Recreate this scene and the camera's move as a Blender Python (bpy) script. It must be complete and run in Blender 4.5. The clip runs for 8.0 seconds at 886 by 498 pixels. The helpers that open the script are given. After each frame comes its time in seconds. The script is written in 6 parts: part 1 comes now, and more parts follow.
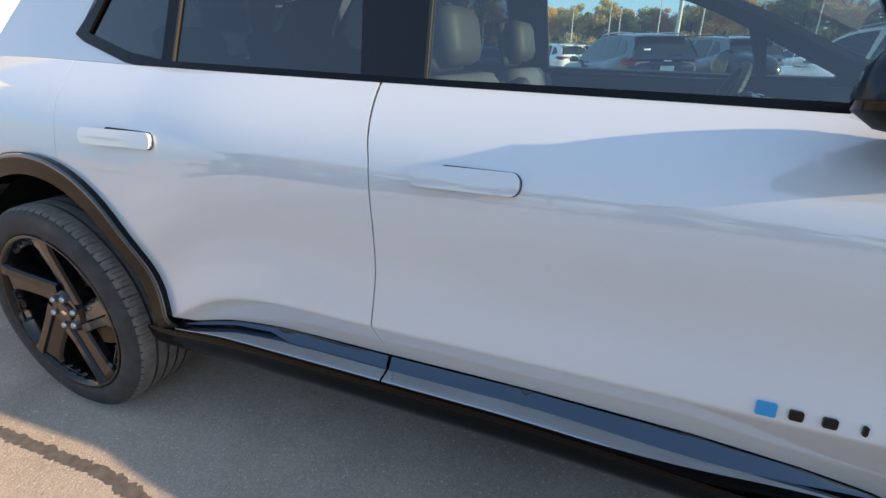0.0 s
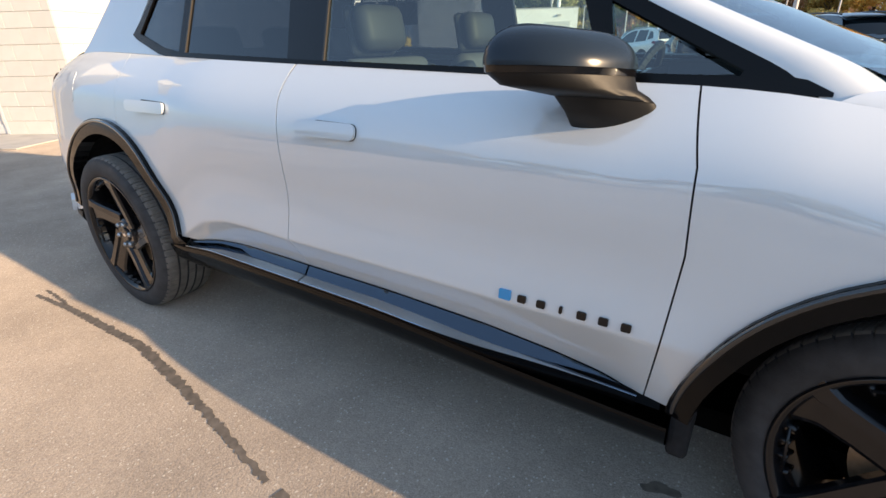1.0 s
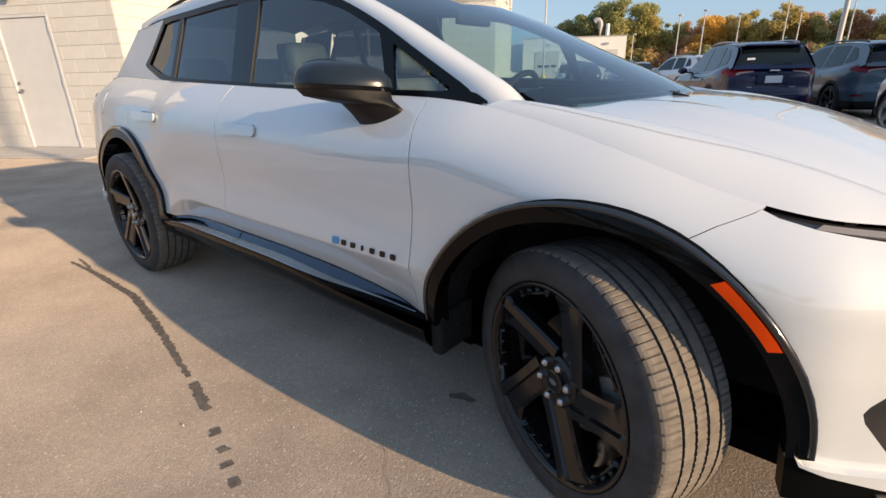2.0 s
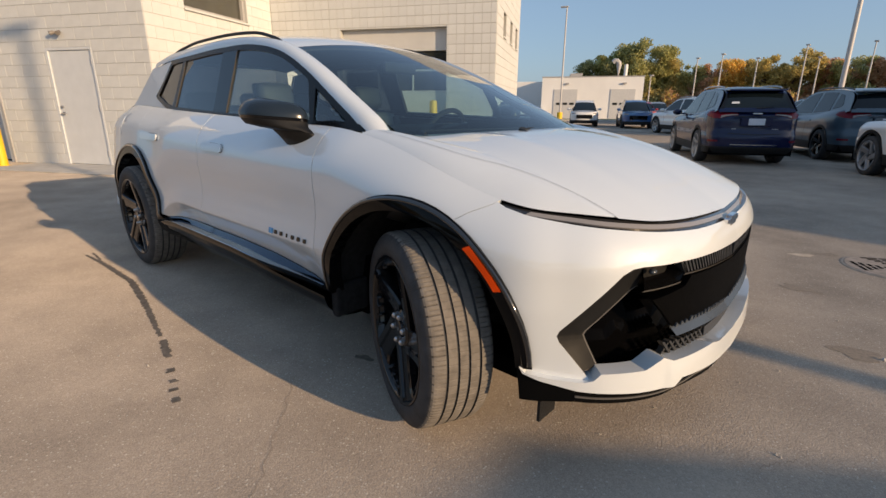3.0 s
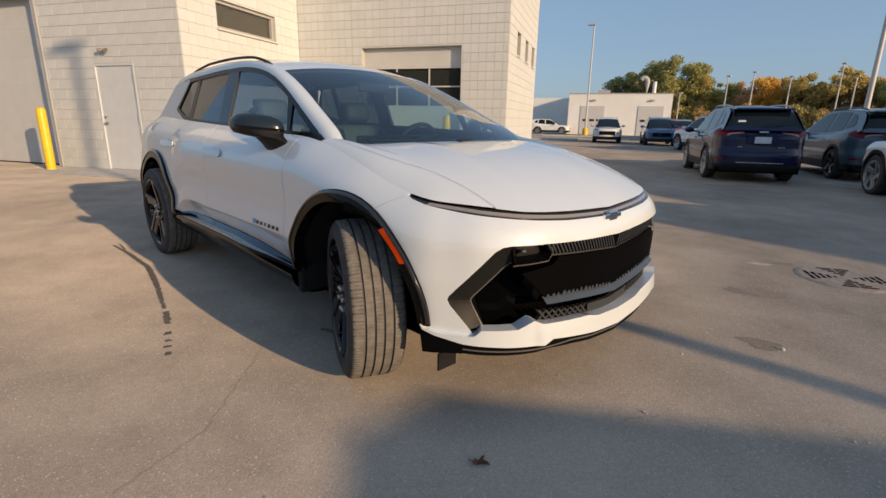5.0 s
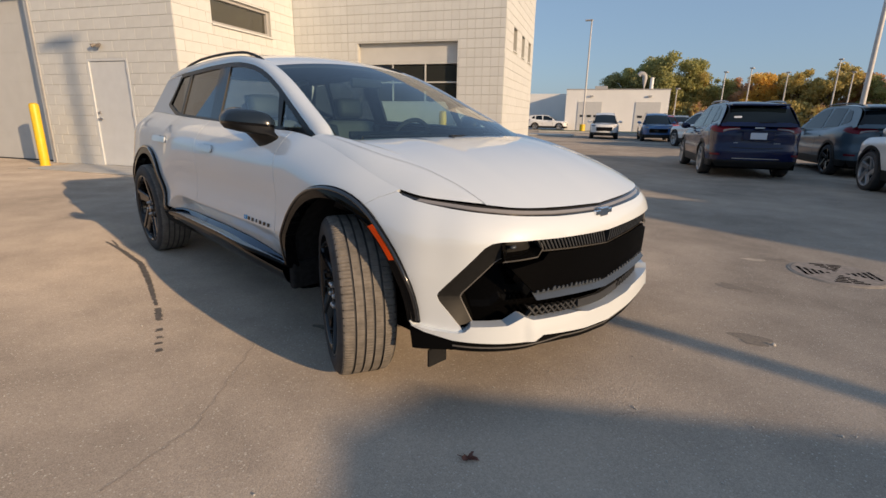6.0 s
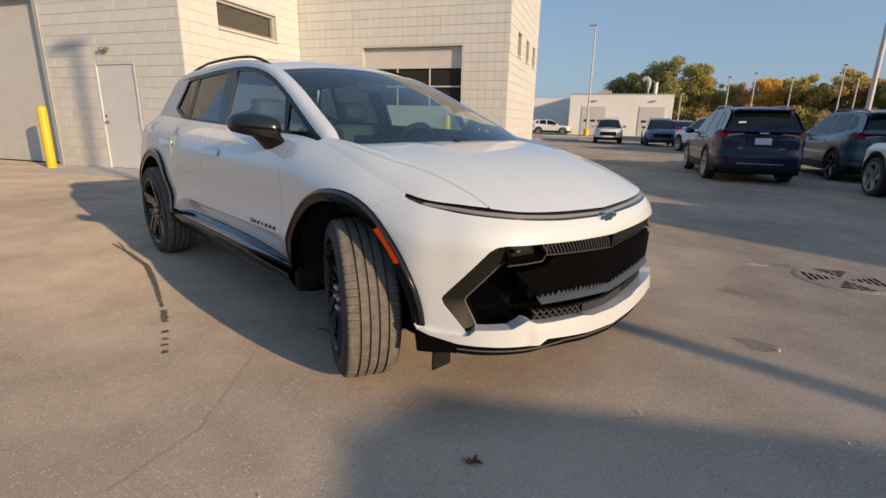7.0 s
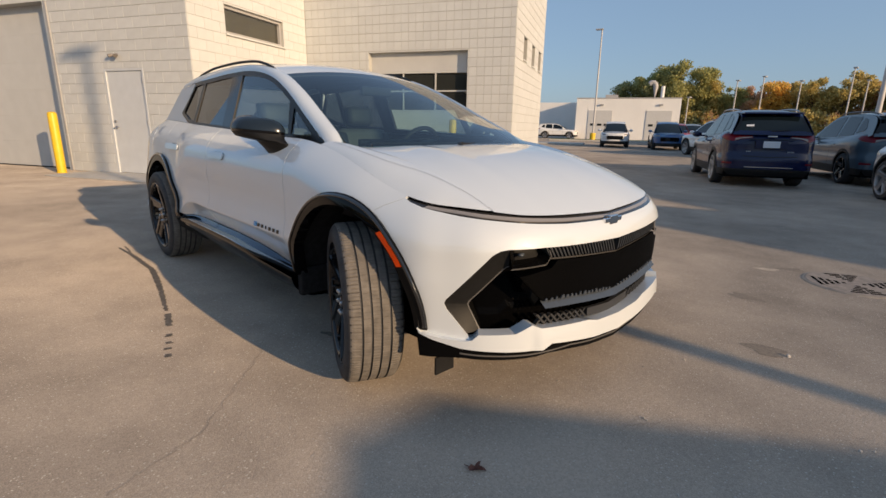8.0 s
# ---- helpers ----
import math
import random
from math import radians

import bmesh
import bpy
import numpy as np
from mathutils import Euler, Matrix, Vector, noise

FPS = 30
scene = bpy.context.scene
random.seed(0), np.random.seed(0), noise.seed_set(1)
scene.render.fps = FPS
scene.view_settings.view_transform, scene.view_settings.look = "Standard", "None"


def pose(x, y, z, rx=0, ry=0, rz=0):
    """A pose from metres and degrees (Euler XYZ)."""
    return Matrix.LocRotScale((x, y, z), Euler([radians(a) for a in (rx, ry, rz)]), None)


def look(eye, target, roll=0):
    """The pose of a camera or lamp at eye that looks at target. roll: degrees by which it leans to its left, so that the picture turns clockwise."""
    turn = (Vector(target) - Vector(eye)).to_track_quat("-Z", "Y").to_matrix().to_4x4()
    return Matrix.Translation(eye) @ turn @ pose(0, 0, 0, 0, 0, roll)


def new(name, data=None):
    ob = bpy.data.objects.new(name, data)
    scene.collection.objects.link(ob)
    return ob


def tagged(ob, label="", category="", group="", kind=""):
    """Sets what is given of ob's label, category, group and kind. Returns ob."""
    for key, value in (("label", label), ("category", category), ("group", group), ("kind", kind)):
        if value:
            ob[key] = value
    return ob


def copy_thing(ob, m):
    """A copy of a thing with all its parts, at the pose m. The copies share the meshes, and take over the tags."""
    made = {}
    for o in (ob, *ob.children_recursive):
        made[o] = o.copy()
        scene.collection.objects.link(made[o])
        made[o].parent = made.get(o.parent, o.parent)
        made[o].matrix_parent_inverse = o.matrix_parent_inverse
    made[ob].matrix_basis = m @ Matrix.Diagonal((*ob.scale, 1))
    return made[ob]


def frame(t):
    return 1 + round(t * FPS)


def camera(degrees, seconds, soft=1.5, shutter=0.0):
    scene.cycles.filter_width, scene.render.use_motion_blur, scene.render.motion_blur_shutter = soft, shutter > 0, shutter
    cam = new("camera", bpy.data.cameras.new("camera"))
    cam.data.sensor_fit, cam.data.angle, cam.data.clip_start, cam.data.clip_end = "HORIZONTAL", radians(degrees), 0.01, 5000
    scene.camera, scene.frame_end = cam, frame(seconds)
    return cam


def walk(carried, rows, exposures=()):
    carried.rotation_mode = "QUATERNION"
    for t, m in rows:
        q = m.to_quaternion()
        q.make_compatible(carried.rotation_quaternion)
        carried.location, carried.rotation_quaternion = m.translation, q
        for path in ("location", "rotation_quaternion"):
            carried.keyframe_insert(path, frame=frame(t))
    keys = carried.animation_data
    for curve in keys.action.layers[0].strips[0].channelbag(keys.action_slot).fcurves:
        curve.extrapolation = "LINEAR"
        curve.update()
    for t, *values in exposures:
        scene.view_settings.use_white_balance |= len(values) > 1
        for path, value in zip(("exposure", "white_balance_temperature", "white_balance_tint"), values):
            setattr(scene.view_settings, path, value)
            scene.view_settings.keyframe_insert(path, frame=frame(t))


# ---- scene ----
cam = camera(85.5, 8.0)
PATH = [
    (0, (1.764, -1.774, 1.212), (1.059, -0.061, 0.458), 0.2),
    (0.5, (2.106, -1.907, 1.198), (1.219, -0.291, 0.423), -0.0),
    (1, (2.507, -1.871, 1.2), (1.475, -0.349, 0.414), -1.3),
    (1.5, (2.97, -1.938, 1.185), (1.827, -0.472, 0.445), -1.5),
    (2, (3.403, -1.925, 1.184), (2.195, -0.488, 0.494), -1.3),
    (2.2, (3.557, -1.86, 1.197), (2.327, -0.435, 0.522), -1.0),
    (3.3, (4.39, -2.045, 1.195), (3.072, -0.643, 0.651), 0.6),
    (3.5, (4.519, -2.035, 1.191), (3.181, -0.65, 0.651), 0.8),
    (4, (4.726, -2.035, 1.215), (3.356, -0.672, 0.702), 1.0),
    (4.5, (4.769, -2.046, 1.202), (3.383, -0.697, 0.694), 1.0),
    (6, (4.798, -2.012, 1.199), (3.425, -0.657, 0.669), 1.0),
    (6.5, (4.802, -2.019, 1.199), (3.426, -0.665, 0.676), 1.1),
    (7, (4.8, -2.024, 1.201), (3.415, -0.676, 0.686), 1.2),
    (7.5, (4.797, -2.023, 1.196), (3.401, -0.682, 0.693), 1.1),
    (8, (4.799, -2.003, 1.194), (3.392, -0.671, 0.696), 1.0),
]
walk(cam, [(t, look(eye, target, roll)) for t, eye, target, roll in PATH], [(0, 1.47, 6190, 11), (1.0, 1.43, 6360, 11), (2.2, 0.90, 6520, 12), (3.3, 0.55, 6400, 11), (4.3, 0.47, 6360, 11), (5.9, 0.52, 6360, 11), (8, 0.50, 6350, 11)])

# ---- world, sun ----
SUN_AZ, SUN_EL = 3.3, 15.1
world = bpy.data.worlds.new("sky")
scene.world = world
world.use_nodes = True
wn, wl = world.node_tree.nodes, world.node_tree.links
sky = wn.new("ShaderNodeTexSky")
sky.sky_type = "NISHITA"
sky.sun_disc = False
sky.sun_elevation = radians(SUN_EL)
sky.sun_rotation = radians(90 - SUN_AZ)
sky.air_density, sky.dust_density, sky.ozone_density = 0.95, 1.3, 2.0
# thin high haze evens the sky out
haze = wn.new("ShaderNodeMix")
haze.data_type = "RGBA"
haze.inputs["Factor"].default_value = 0.54
haze.inputs["B"].default_value = (2.13, 3.02, 4.22, 1)
wl.new(sky.outputs[0], haze.inputs["A"])
wl.new(haze.outputs["Result"], wn["Background"].inputs[0])
wn["Background"].inputs[1].default_value = 0.096
sun_data = bpy.data.lights.new("sun", "SUN")
sun_data.energy, sun_data.angle, sun_data.color = 3.42, radians(0.55), (1.0, 0.70, 0.41)
sun = new("sun", sun_data)
sun.matrix_world = look((0, 0, 30), (-math.cos(radians(SUN_AZ)), -math.sin(radians(SUN_AZ)), 30 - math.tan(radians(SUN_EL))))


# ---- materials ----
def material(name, colour, rough=0.5, metal=0.0, coat=0.0, vary=0.0, scale=8.0, bump=0.0, bump_scale=60.0, spec=0.5, random_vary=0.0, emit=None, alpha=None):
    m = bpy.data.materials.new(name)
    m.use_nodes = True
    n, l = m.node_tree.nodes, m.node_tree.links
    b = n["Principled BSDF"]
    b.inputs["Base Color"].default_value = (*colour, 1)
    b.inputs["Roughness"].default_value = rough
    b.inputs["Metallic"].default_value = metal
    b.inputs["Coat Weight"].default_value = coat
    b.inputs["Coat Roughness"].default_value = 0.02
    b.inputs["Specular IOR Level"].default_value = spec
    coords = n.new("ShaderNodeTexCoord")
    if vary:
        noise_a = n.new("ShaderNodeTexNoise")
        noise_a.inputs["Scale"].default_value = scale
        noise_a.inputs["Detail"].default_value = 6
        l.new(coords.outputs["Object"], noise_a.inputs["Vector"])
        ramp = n.new("ShaderNodeMapRange")
        ramp.inputs["From Min"].default_value, ramp.inputs["From Max"].default_value = 0.3, 0.7
        ramp.inputs["To Min"].default_value, ramp.inputs["To Max"].default_value = 1 - vary, 1 + vary
        l.new(noise_a.outputs["Fac"], ramp.inputs["Value"])
        mul = n.new("ShaderNodeVectorMath")
        mul.operation = "SCALE"
        mul.inputs[0].default_value = colour
        l.new(ramp.outputs[0], mul.inputs["Scale"])
        last = mul.outputs[0]
        if random_vary:
            info = n.new("ShaderNodeObjectInfo")
            r2 = n.new("ShaderNodeMapRange")
            r2.inputs["To Min"].default_value, r2.inputs["To Max"].default_value = 1 - random_vary, 1 + random_vary
            l.new(info.outputs["Random"], r2.inputs["Value"])
            mul2 = n.new("ShaderNodeVectorMath")
            mul2.operation = "SCALE"
            l.new(last, mul2.inputs[0])
            l.new(r2.outputs[0], mul2.inputs["Scale"])
            last = mul2.outputs[0]
        l.new(last, b.inputs["Base Color"])
        rr = n.new("ShaderNodeMapRange")
        rr.inputs["To Min"].default_value, rr.inputs["To Max"].default_value = max(0.0, rough - vary * 0.3), min(1.0, rough + vary * 0.3)
        l.new(noise_a.outputs["Fac"], rr.inputs["Value"])
        l.new(rr.outputs[0], b.inputs["Roughness"])
    if bump:
        noise_b = n.new("ShaderNodeTexNoise")
        noise_b.inputs["Scale"].default_value = bump_scale
        noise_b.inputs["Detail"].default_value = 4
        l.new(coords.outputs["Object"], noise_b.inputs["Vector"])
        bn = n.new("ShaderNodeBump")
        bn.inputs["Strength"].default_value = bump
        bn.inputs["Distance"].default_value = 0.01
        l.new(noise_b.outputs["Fac"], bn.inputs["Height"])
        l.new(bn.outputs[0], b.inputs["Normal"])
    if emit:
        b.inputs["Emission Color"].default_value = (*emit[:3], 1)
        b.inputs["Emission Strength"].default_value = emit[3]
    return m


def glass(name, colour, mirror, rough=0.0):
    """A thin pane: tinted see-through and a mirror by its angle."""
    m = bpy.data.materials.new(name)
    m.use_nodes = True
    n, l = m.node_tree.nodes, m.node_tree.links
    n.remove(n["Principled BSDF"])
    clear, shine, mix, edge = n.new("ShaderNodeBsdfTransparent"), n.new("ShaderNodeBsdfGlossy"), n.new("ShaderNodeMixShader"), n.new("ShaderNodeLayerWeight")
    edge.inputs["Blend"].default_value = 0.5
    clear.inputs["Color"].default_value = (*colour, 1)
    shine.inputs["Roughness"].default_value = rough
    shine.inputs["Color"].default_value = (0.96, 0.98, 1.0, 1)
    power, add = n.new("ShaderNodeMath"), n.new("ShaderNodeMath")
    power.operation, add.operation = "POWER", "MULTIPLY_ADD"
    power.inputs[1].default_value = 5
    add.inputs[1].default_value, add.inputs[2].default_value = 1 - mirror, mirror
    l.new(edge.outputs["Facing"], power.inputs[0])
    l.new(power.outputs[0], add.inputs[0])
    l.new(add.outputs[0], mix.inputs["Fac"])
    l.new(clear.outputs[0], mix.inputs[1])
    l.new(shine.outputs[0], mix.inputs[2])
    l.new(mix.outputs[0], n["Material Output"].inputs["Surface"])
    return m


def asphalt_material():
    m = material("asphalt", (0.09, 0.085, 0.08), 0.9, spec=0.3)
    n, l = m.node_tree.nodes, m.node_tree.links
    b = n["Principled BSDF"]
    b.inputs["Diffuse Roughness"].default_value = 0.6
    c = n.new("ShaderNodeTexCoord")

    def noise_node(scale, detail=5, rough=0.6):
        k = n.new("ShaderNodeTexNoise")
        k.inputs["Scale"].default_value, k.inputs["Detail"].default_value, k.inputs["Roughness"].default_value = scale, detail, rough
        l.new(c.outputs["Object"], k.inputs["Vector"])
        return k
    big, mid, fine = noise_node(0.35), noise_node(2.2, 8), noise_node(190, 3)
    stones = n.new("ShaderNodeTexVoronoi")
    stones.inputs["Scale"].default_value = 115
    l.new(c.outputs["Object"], stones.inputs["Vector"])
    ramp = n.new("ShaderNodeValToRGB")
    e = ramp.color_ramp.elements
    e[0].position, e[0].color = 0.3, (0.236, 0.201, 0.165, 1)
    e[1].position, e[1].color = 0.72, (0.49, 0.415, 0.338, 1)
    add = n.new("ShaderNodeMath")
    add.operation = "MULTIPLY_ADD"
    l.new(mid.outputs["Fac"], add.inputs[0])
    add.inputs[1].default_value = 0.45
    l.new(big.outputs["Fac"], add.inputs[2])
    add2 = n.new("ShaderNodeMath")
    add2.operation = "MULTIPLY_ADD"
    l.new(fine.outputs["Fac"], add2.inputs[0])
    add2.inputs[1].default_value = 0.8
    l.new(add.outputs[0], add2.inputs[2])
    off = n.new("ShaderNodeMath")
    off.operation = "SUBTRACT"
    l.new(add2.outputs[0], off.inputs[0])
    off.inputs[1].default_value = 0.62
    l.new(off.outputs[0], ramp.inputs["Fac"])
    # painted shade: the asphalt's colour darkens where the far lane lies in shade
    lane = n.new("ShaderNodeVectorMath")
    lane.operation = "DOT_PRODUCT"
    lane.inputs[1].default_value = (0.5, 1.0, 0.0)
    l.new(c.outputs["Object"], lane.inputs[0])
    patchy = n.new("ShaderNodeMath")
    patchy.operation = "MULTIPLY_ADD"
    patchy.inputs[1].default_value = 1.2
    l.new(mid.outputs["Fac"], patchy.inputs[0])
    l.new(lane.outputs["Value"], patchy.inputs[2])
    far_shade = n.new("ShaderNodeMapRange")
    far_shade.interpolation_type = "SMOOTHSTEP"
    far_shade.inputs["From Min"].default_value, far_shade.inputs["From Max"].default_value = 6.5, 10.0
    far_shade.inputs["To Min"].default_value, far_shade.inputs["To Max"].default_value = 1.0, 0.86
    l.new(patchy.outputs[0], far_shade.inputs["Value"])
    # pale stones in the binder
    pick = n.new("ShaderNodeMath")
    pick.operation = "GREATER_THAN"
    sep = n.new("ShaderNodeSeparateColor")
    l.new(stones.outputs["Color"], sep.inputs[0])
    l.new(sep.outputs[0], pick.inputs[0])
    pick.inputs[1].default_value = 0.93
    near = n.new("ShaderNodeMath")
    near.operation = "LESS_THAN"
    l.new(stones.outputs["Distance"], near.inputs[0])
    near.inputs[1].default_value = 0.42
    both = n.new("ShaderNodeMath")
    both.operation = "MULTIPLY"
    l.new(pick.outputs[0], both.inputs[0])
    l.new(near.outputs[0], both.inputs[1])
    mix = n.new("ShaderNodeMix")
    mix.data_type = "RGBA"
    l.new(both.outputs[0], mix.inputs["Factor"])
    l.new(ramp.outputs[0], mix.inputs["A"])
    mix.inputs["B"].default_value = (0.55, 0.50, 0.43, 1)
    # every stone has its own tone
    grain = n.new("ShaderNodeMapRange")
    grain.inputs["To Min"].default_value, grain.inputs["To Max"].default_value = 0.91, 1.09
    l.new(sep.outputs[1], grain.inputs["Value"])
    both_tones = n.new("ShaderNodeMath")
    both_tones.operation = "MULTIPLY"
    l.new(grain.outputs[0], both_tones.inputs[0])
    l.new(far_shade.outputs[0], both_tones.inputs[1])
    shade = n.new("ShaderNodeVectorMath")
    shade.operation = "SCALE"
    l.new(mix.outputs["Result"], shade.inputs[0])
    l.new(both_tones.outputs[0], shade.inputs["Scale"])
    l.new(shade.outputs[0], b.inputs["Base Color"])
    bump = n.new("ShaderNodeBump")
    bump.inputs["Strength"].default_value, bump.inputs["Distance"].default_value = 0.34, 0.008
    rough_top = n.new("ShaderNodeMath")
    rough_top.operation = "MULTIPLY_ADD"
    rough_top.inputs[1].default_value = -0.5
    l.new(stones.outputs["Distance"], rough_top.inputs[0])
    l.new(fine.outputs["Fac"], rough_top.inputs[2])
    l.new(rough_top.outputs[0], bump.inputs["Height"])
    l.new(bump.outputs[0], b.inputs["Normal"])
    return m


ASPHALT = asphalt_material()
PAINT = material("white_paint", (0.68, 0.724, 0.752), 0.5, 0.05, coat=1.0, spec=0.15)
PAINT.node_tree.nodes["Principled BSDF"].inputs["Coat IOR"].default_value = 2.0
GLOSS_BLACK = material("gloss_black", (0.004, 0.004, 0.005), 0.06, spec=0.42)
TRIM_BLACK = material("window_trim_black", (0.005, 0.005, 0.0055), 0.22, spec=0.2)
EDGE_GREY = material("edge_grey", (0.11, 0.105, 0.10), 0.28, spec=0.5)
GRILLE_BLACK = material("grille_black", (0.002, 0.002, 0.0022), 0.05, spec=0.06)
MATTE_BLACK = material("matte_black", (0.011, 0.011, 0.0115), 0.5, vary=0.2, scale=30, bump=0.15, bump_scale=500, spec=0.3)
CLADDING = material("cladding", (0.004, 0.004, 0.0042), 0.07, spec=0.17)
CAP_BLACK = material("mirror_black", (0.014, 0.022, 0.034), 0.2, spec=0.36)
CAP_FOOT = material("mirror_foot_black", (0.006, 0.006, 0.0062), 0.5, spec=0.3, vary=0.15, scale=40, bump=0.06, bump_scale=500)
BAR_SATIN = material("bar_satin", (0.075, 0.088, 0.105), 0.26, 0.3)
FRAME_BLACK = material("frame_black", (0.014, 0.0138, 0.0135), 0.45, spec=0.12, vary=0.12, scale=40)
WELL = material("well_liner", (0.022, 0.022, 0.023), 0.9, spec=0.1, vary=0.3, scale=30)
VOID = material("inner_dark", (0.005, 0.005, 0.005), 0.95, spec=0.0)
RUBBER = material("tyre_rubber", (0.050, 0.050, 0.052), 0.7, spec=0.25, vary=0.25, scale=20, bump=0.1, bump_scale=200)
TREAD = material("tyre_tread", (0.15, 0.136, 0.12), 0.85, vary=0.25, scale=25)
RIM = material("rim_black", (0.008, 0.008, 0.0095), 0.11, spec=0.5)
ALLOY = material("alloy", (0.40, 0.40, 0.41), 0.3, 0.6)
STEEL = material("steel", (0.55, 0.55, 0.56), 0.28, 1.0)
DISC = material("brake_disc", (0.30, 0.25, 0.19), 0.4, 0.8, vary=0.2, scale=40)
CHROME = material("chrome", (0.75, 0.75, 0.77), 0.08, 1.0)
SPLIT_BLACK = material("splitter_black", (0.0035, 0.0035, 0.0036), 0.45, spec=0.06)
GRILLE_MATTE = material("grille_matte", (0.0016, 0.0016, 0.0018), 0.5, spec=0.03, vary=0.2, scale=60, bump=0.3, bump_scale=260)
LIP_BLACK = material("lip_black", (0.012, 0.012, 0.013), 0.12, coat=1.0, spec=0.6)
AMBER = material("amber_lens", (0.82, 0.068, 0.001), 0.35, spec=0.2)
RED_LENS = material("red_lens", (0.15, 0.003, 0.014), 0.3, spec=0.3)
LAMP_LENS = material("lamp_lens", (0.02, 0.02, 0.022), 0.12, coat=0.8)
LIGHT_BAR = material("light_bar", (0.24, 0.225, 0.215), 0.25, coat=0.6)
# blue-grey step and navy trim: the sky's sheen put into their colour
STEP_SKY_GREY = material("step_sky_grey", (0.36, 0.42, 0.49), 0.14, 0.95, coat=0.2)
TRIM_SKY_NAVY = material("trim_sky_navy", (0.058, 0.080, 0.112), 0.16, 0.7, coat=0.2)
EDGE_GLINT = material("window_seal", (0.045, 0.041, 0.035), 0.3, spec=0.4)
BADGE_BLUE = material("badge_blue", (0.025, 0.30, 0.62), 0.25, coat=0.5)
PANE_TAN = glass("pane_tan", (0.60, 0.58, 0.46), 0.16)
GLASS_CLEAR = glass("glass_front", (0.80, 0.94, 0.92), 0.115)
GLASS_SHIELD = glass("glass_shield", (0.45, 0.60, 0.61), 0.08)
GLASS_DARK = glass("glass_privacy", (0.09, 0.11, 0.14), 0.09)
CALIPER = material("caliper", (0.22, 0.22, 0.23), 0.45, 0.4)
SEAT = material("seat_grey", (0.12, 0.117, 0.11), 0.55, vary=0.08, scale=20)
TRIM_DARK = material("cabin_dark", (0.02, 0.021, 0.023), 0.6)
TRIM_MID = material("cabin_mid", (0.045, 0.045, 0.045), 0.6)


# ---- mesh helpers ----
def finish(name, mesh, mat, parent=None, label="", smooth=True):
    if isinstance(mat, (list, tuple)):
        for one in mat:
            mesh.materials.append(one)
    else:
        mesh.materials.append(mat)
    if smooth:
        mesh.shade_smooth()
    ob = new(name, mesh)
    if parent is not None:
        ob.parent = parent
    if label:
        tagged(ob, label)
    return ob


def part(name, bm, mat, parent, label="", smooth=False, sharp=35):
    """Links a bmesh as one mesh under a thing."""
    bmesh.ops.recalc_face_normals(bm, faces=bm.faces)
    mesh = bpy.data.meshes.new(name)
    bm.to_mesh(mesh)
    bm.free()
    ob = finish(name, mesh, mat, parent, label, smooth)
    if smooth:
        mesh.set_sharp_from_angle(angle=radians(sharp))
    return ob


def thing(name, label, category, at=None, group="", kind=""):
    ob = new(name)
    ob.empty_display_size = 0.3
    if at is not None:
        ob.matrix_basis = at
    return tagged(ob, label, category, group, kind)


def box(bm, x0, x1, y0, y1, z0, z1, bevel=0.0):
    made = bmesh.ops.create_cube(bm, size=1.0, matrix=Matrix.Translation(((x0 + x1) / 2, (y0 + y1) / 2, (z0 + z1) / 2)) @ Matrix.Diagonal((x1 - x0, y1 - y0, z1 - z0, 1)))
    if bevel:
        edges = list({e for v in made["verts"] for e in v.link_edges})
        bmesh.ops.bevel(bm, geom=edges, offset=bevel, segments=2, affect="EDGES", profile=0.5)
    return bm


def boxed(*sizes, bevel=0.0):
    return box(bmesh.new(), *sizes, bevel=bevel)


def rod(bm, a, b, r0, r1=None, sides=12):
    a, b = Vector(a), Vector(b)
    d = b - a
    m = Matrix.Translation((a + b) / 2) @ d.to_track_quat("Z", "Y").to_matrix().to_4x4()
    bmesh.ops.create_cone(bm, cap_ends=True, segments=sides, radius1=r0, radius2=r0 if r1 is None else r1, depth=d.length, matrix=m)
    return bm


def lathe(profile, sides=64, axis="y", shift=None):
    """A turned body: profile rows (along the axis, radius); shift(k, row) changes a radius."""
    bm = bmesh.new()
    rings = []
    for k in range(sides):
        a = 2 * math.pi * k / sides
        ring = []
        for i, (h, r) in enumerate(profile):
            if shift:
                r += shift(k, i)
            ring.append(bm.verts.new((r * math.cos(a), h, r * math.sin(a)) if axis == "y" else (r * math.cos(a), r * math.sin(a), h)))
        rings.append(ring)
    for k in range(sides):
        p, q = rings[k], rings[(k + 1) % sides]
        for i in range(len(profile) - 1):
            bm.faces.new((p[i], p[i + 1], q[i + 1], q[i]))
    return bm


def slope(fn, a, b, h=0.006):
    p = [Vector(fn(*q)) for q in ((a + h, b), (a - h, b), (a, b + h), (a, b - h))]
    n = (p[0] - p[1]).cross(p[2] - p[3])
    return n.normalized() if n.length > 1e-12 else Vector((0, 0, 1))


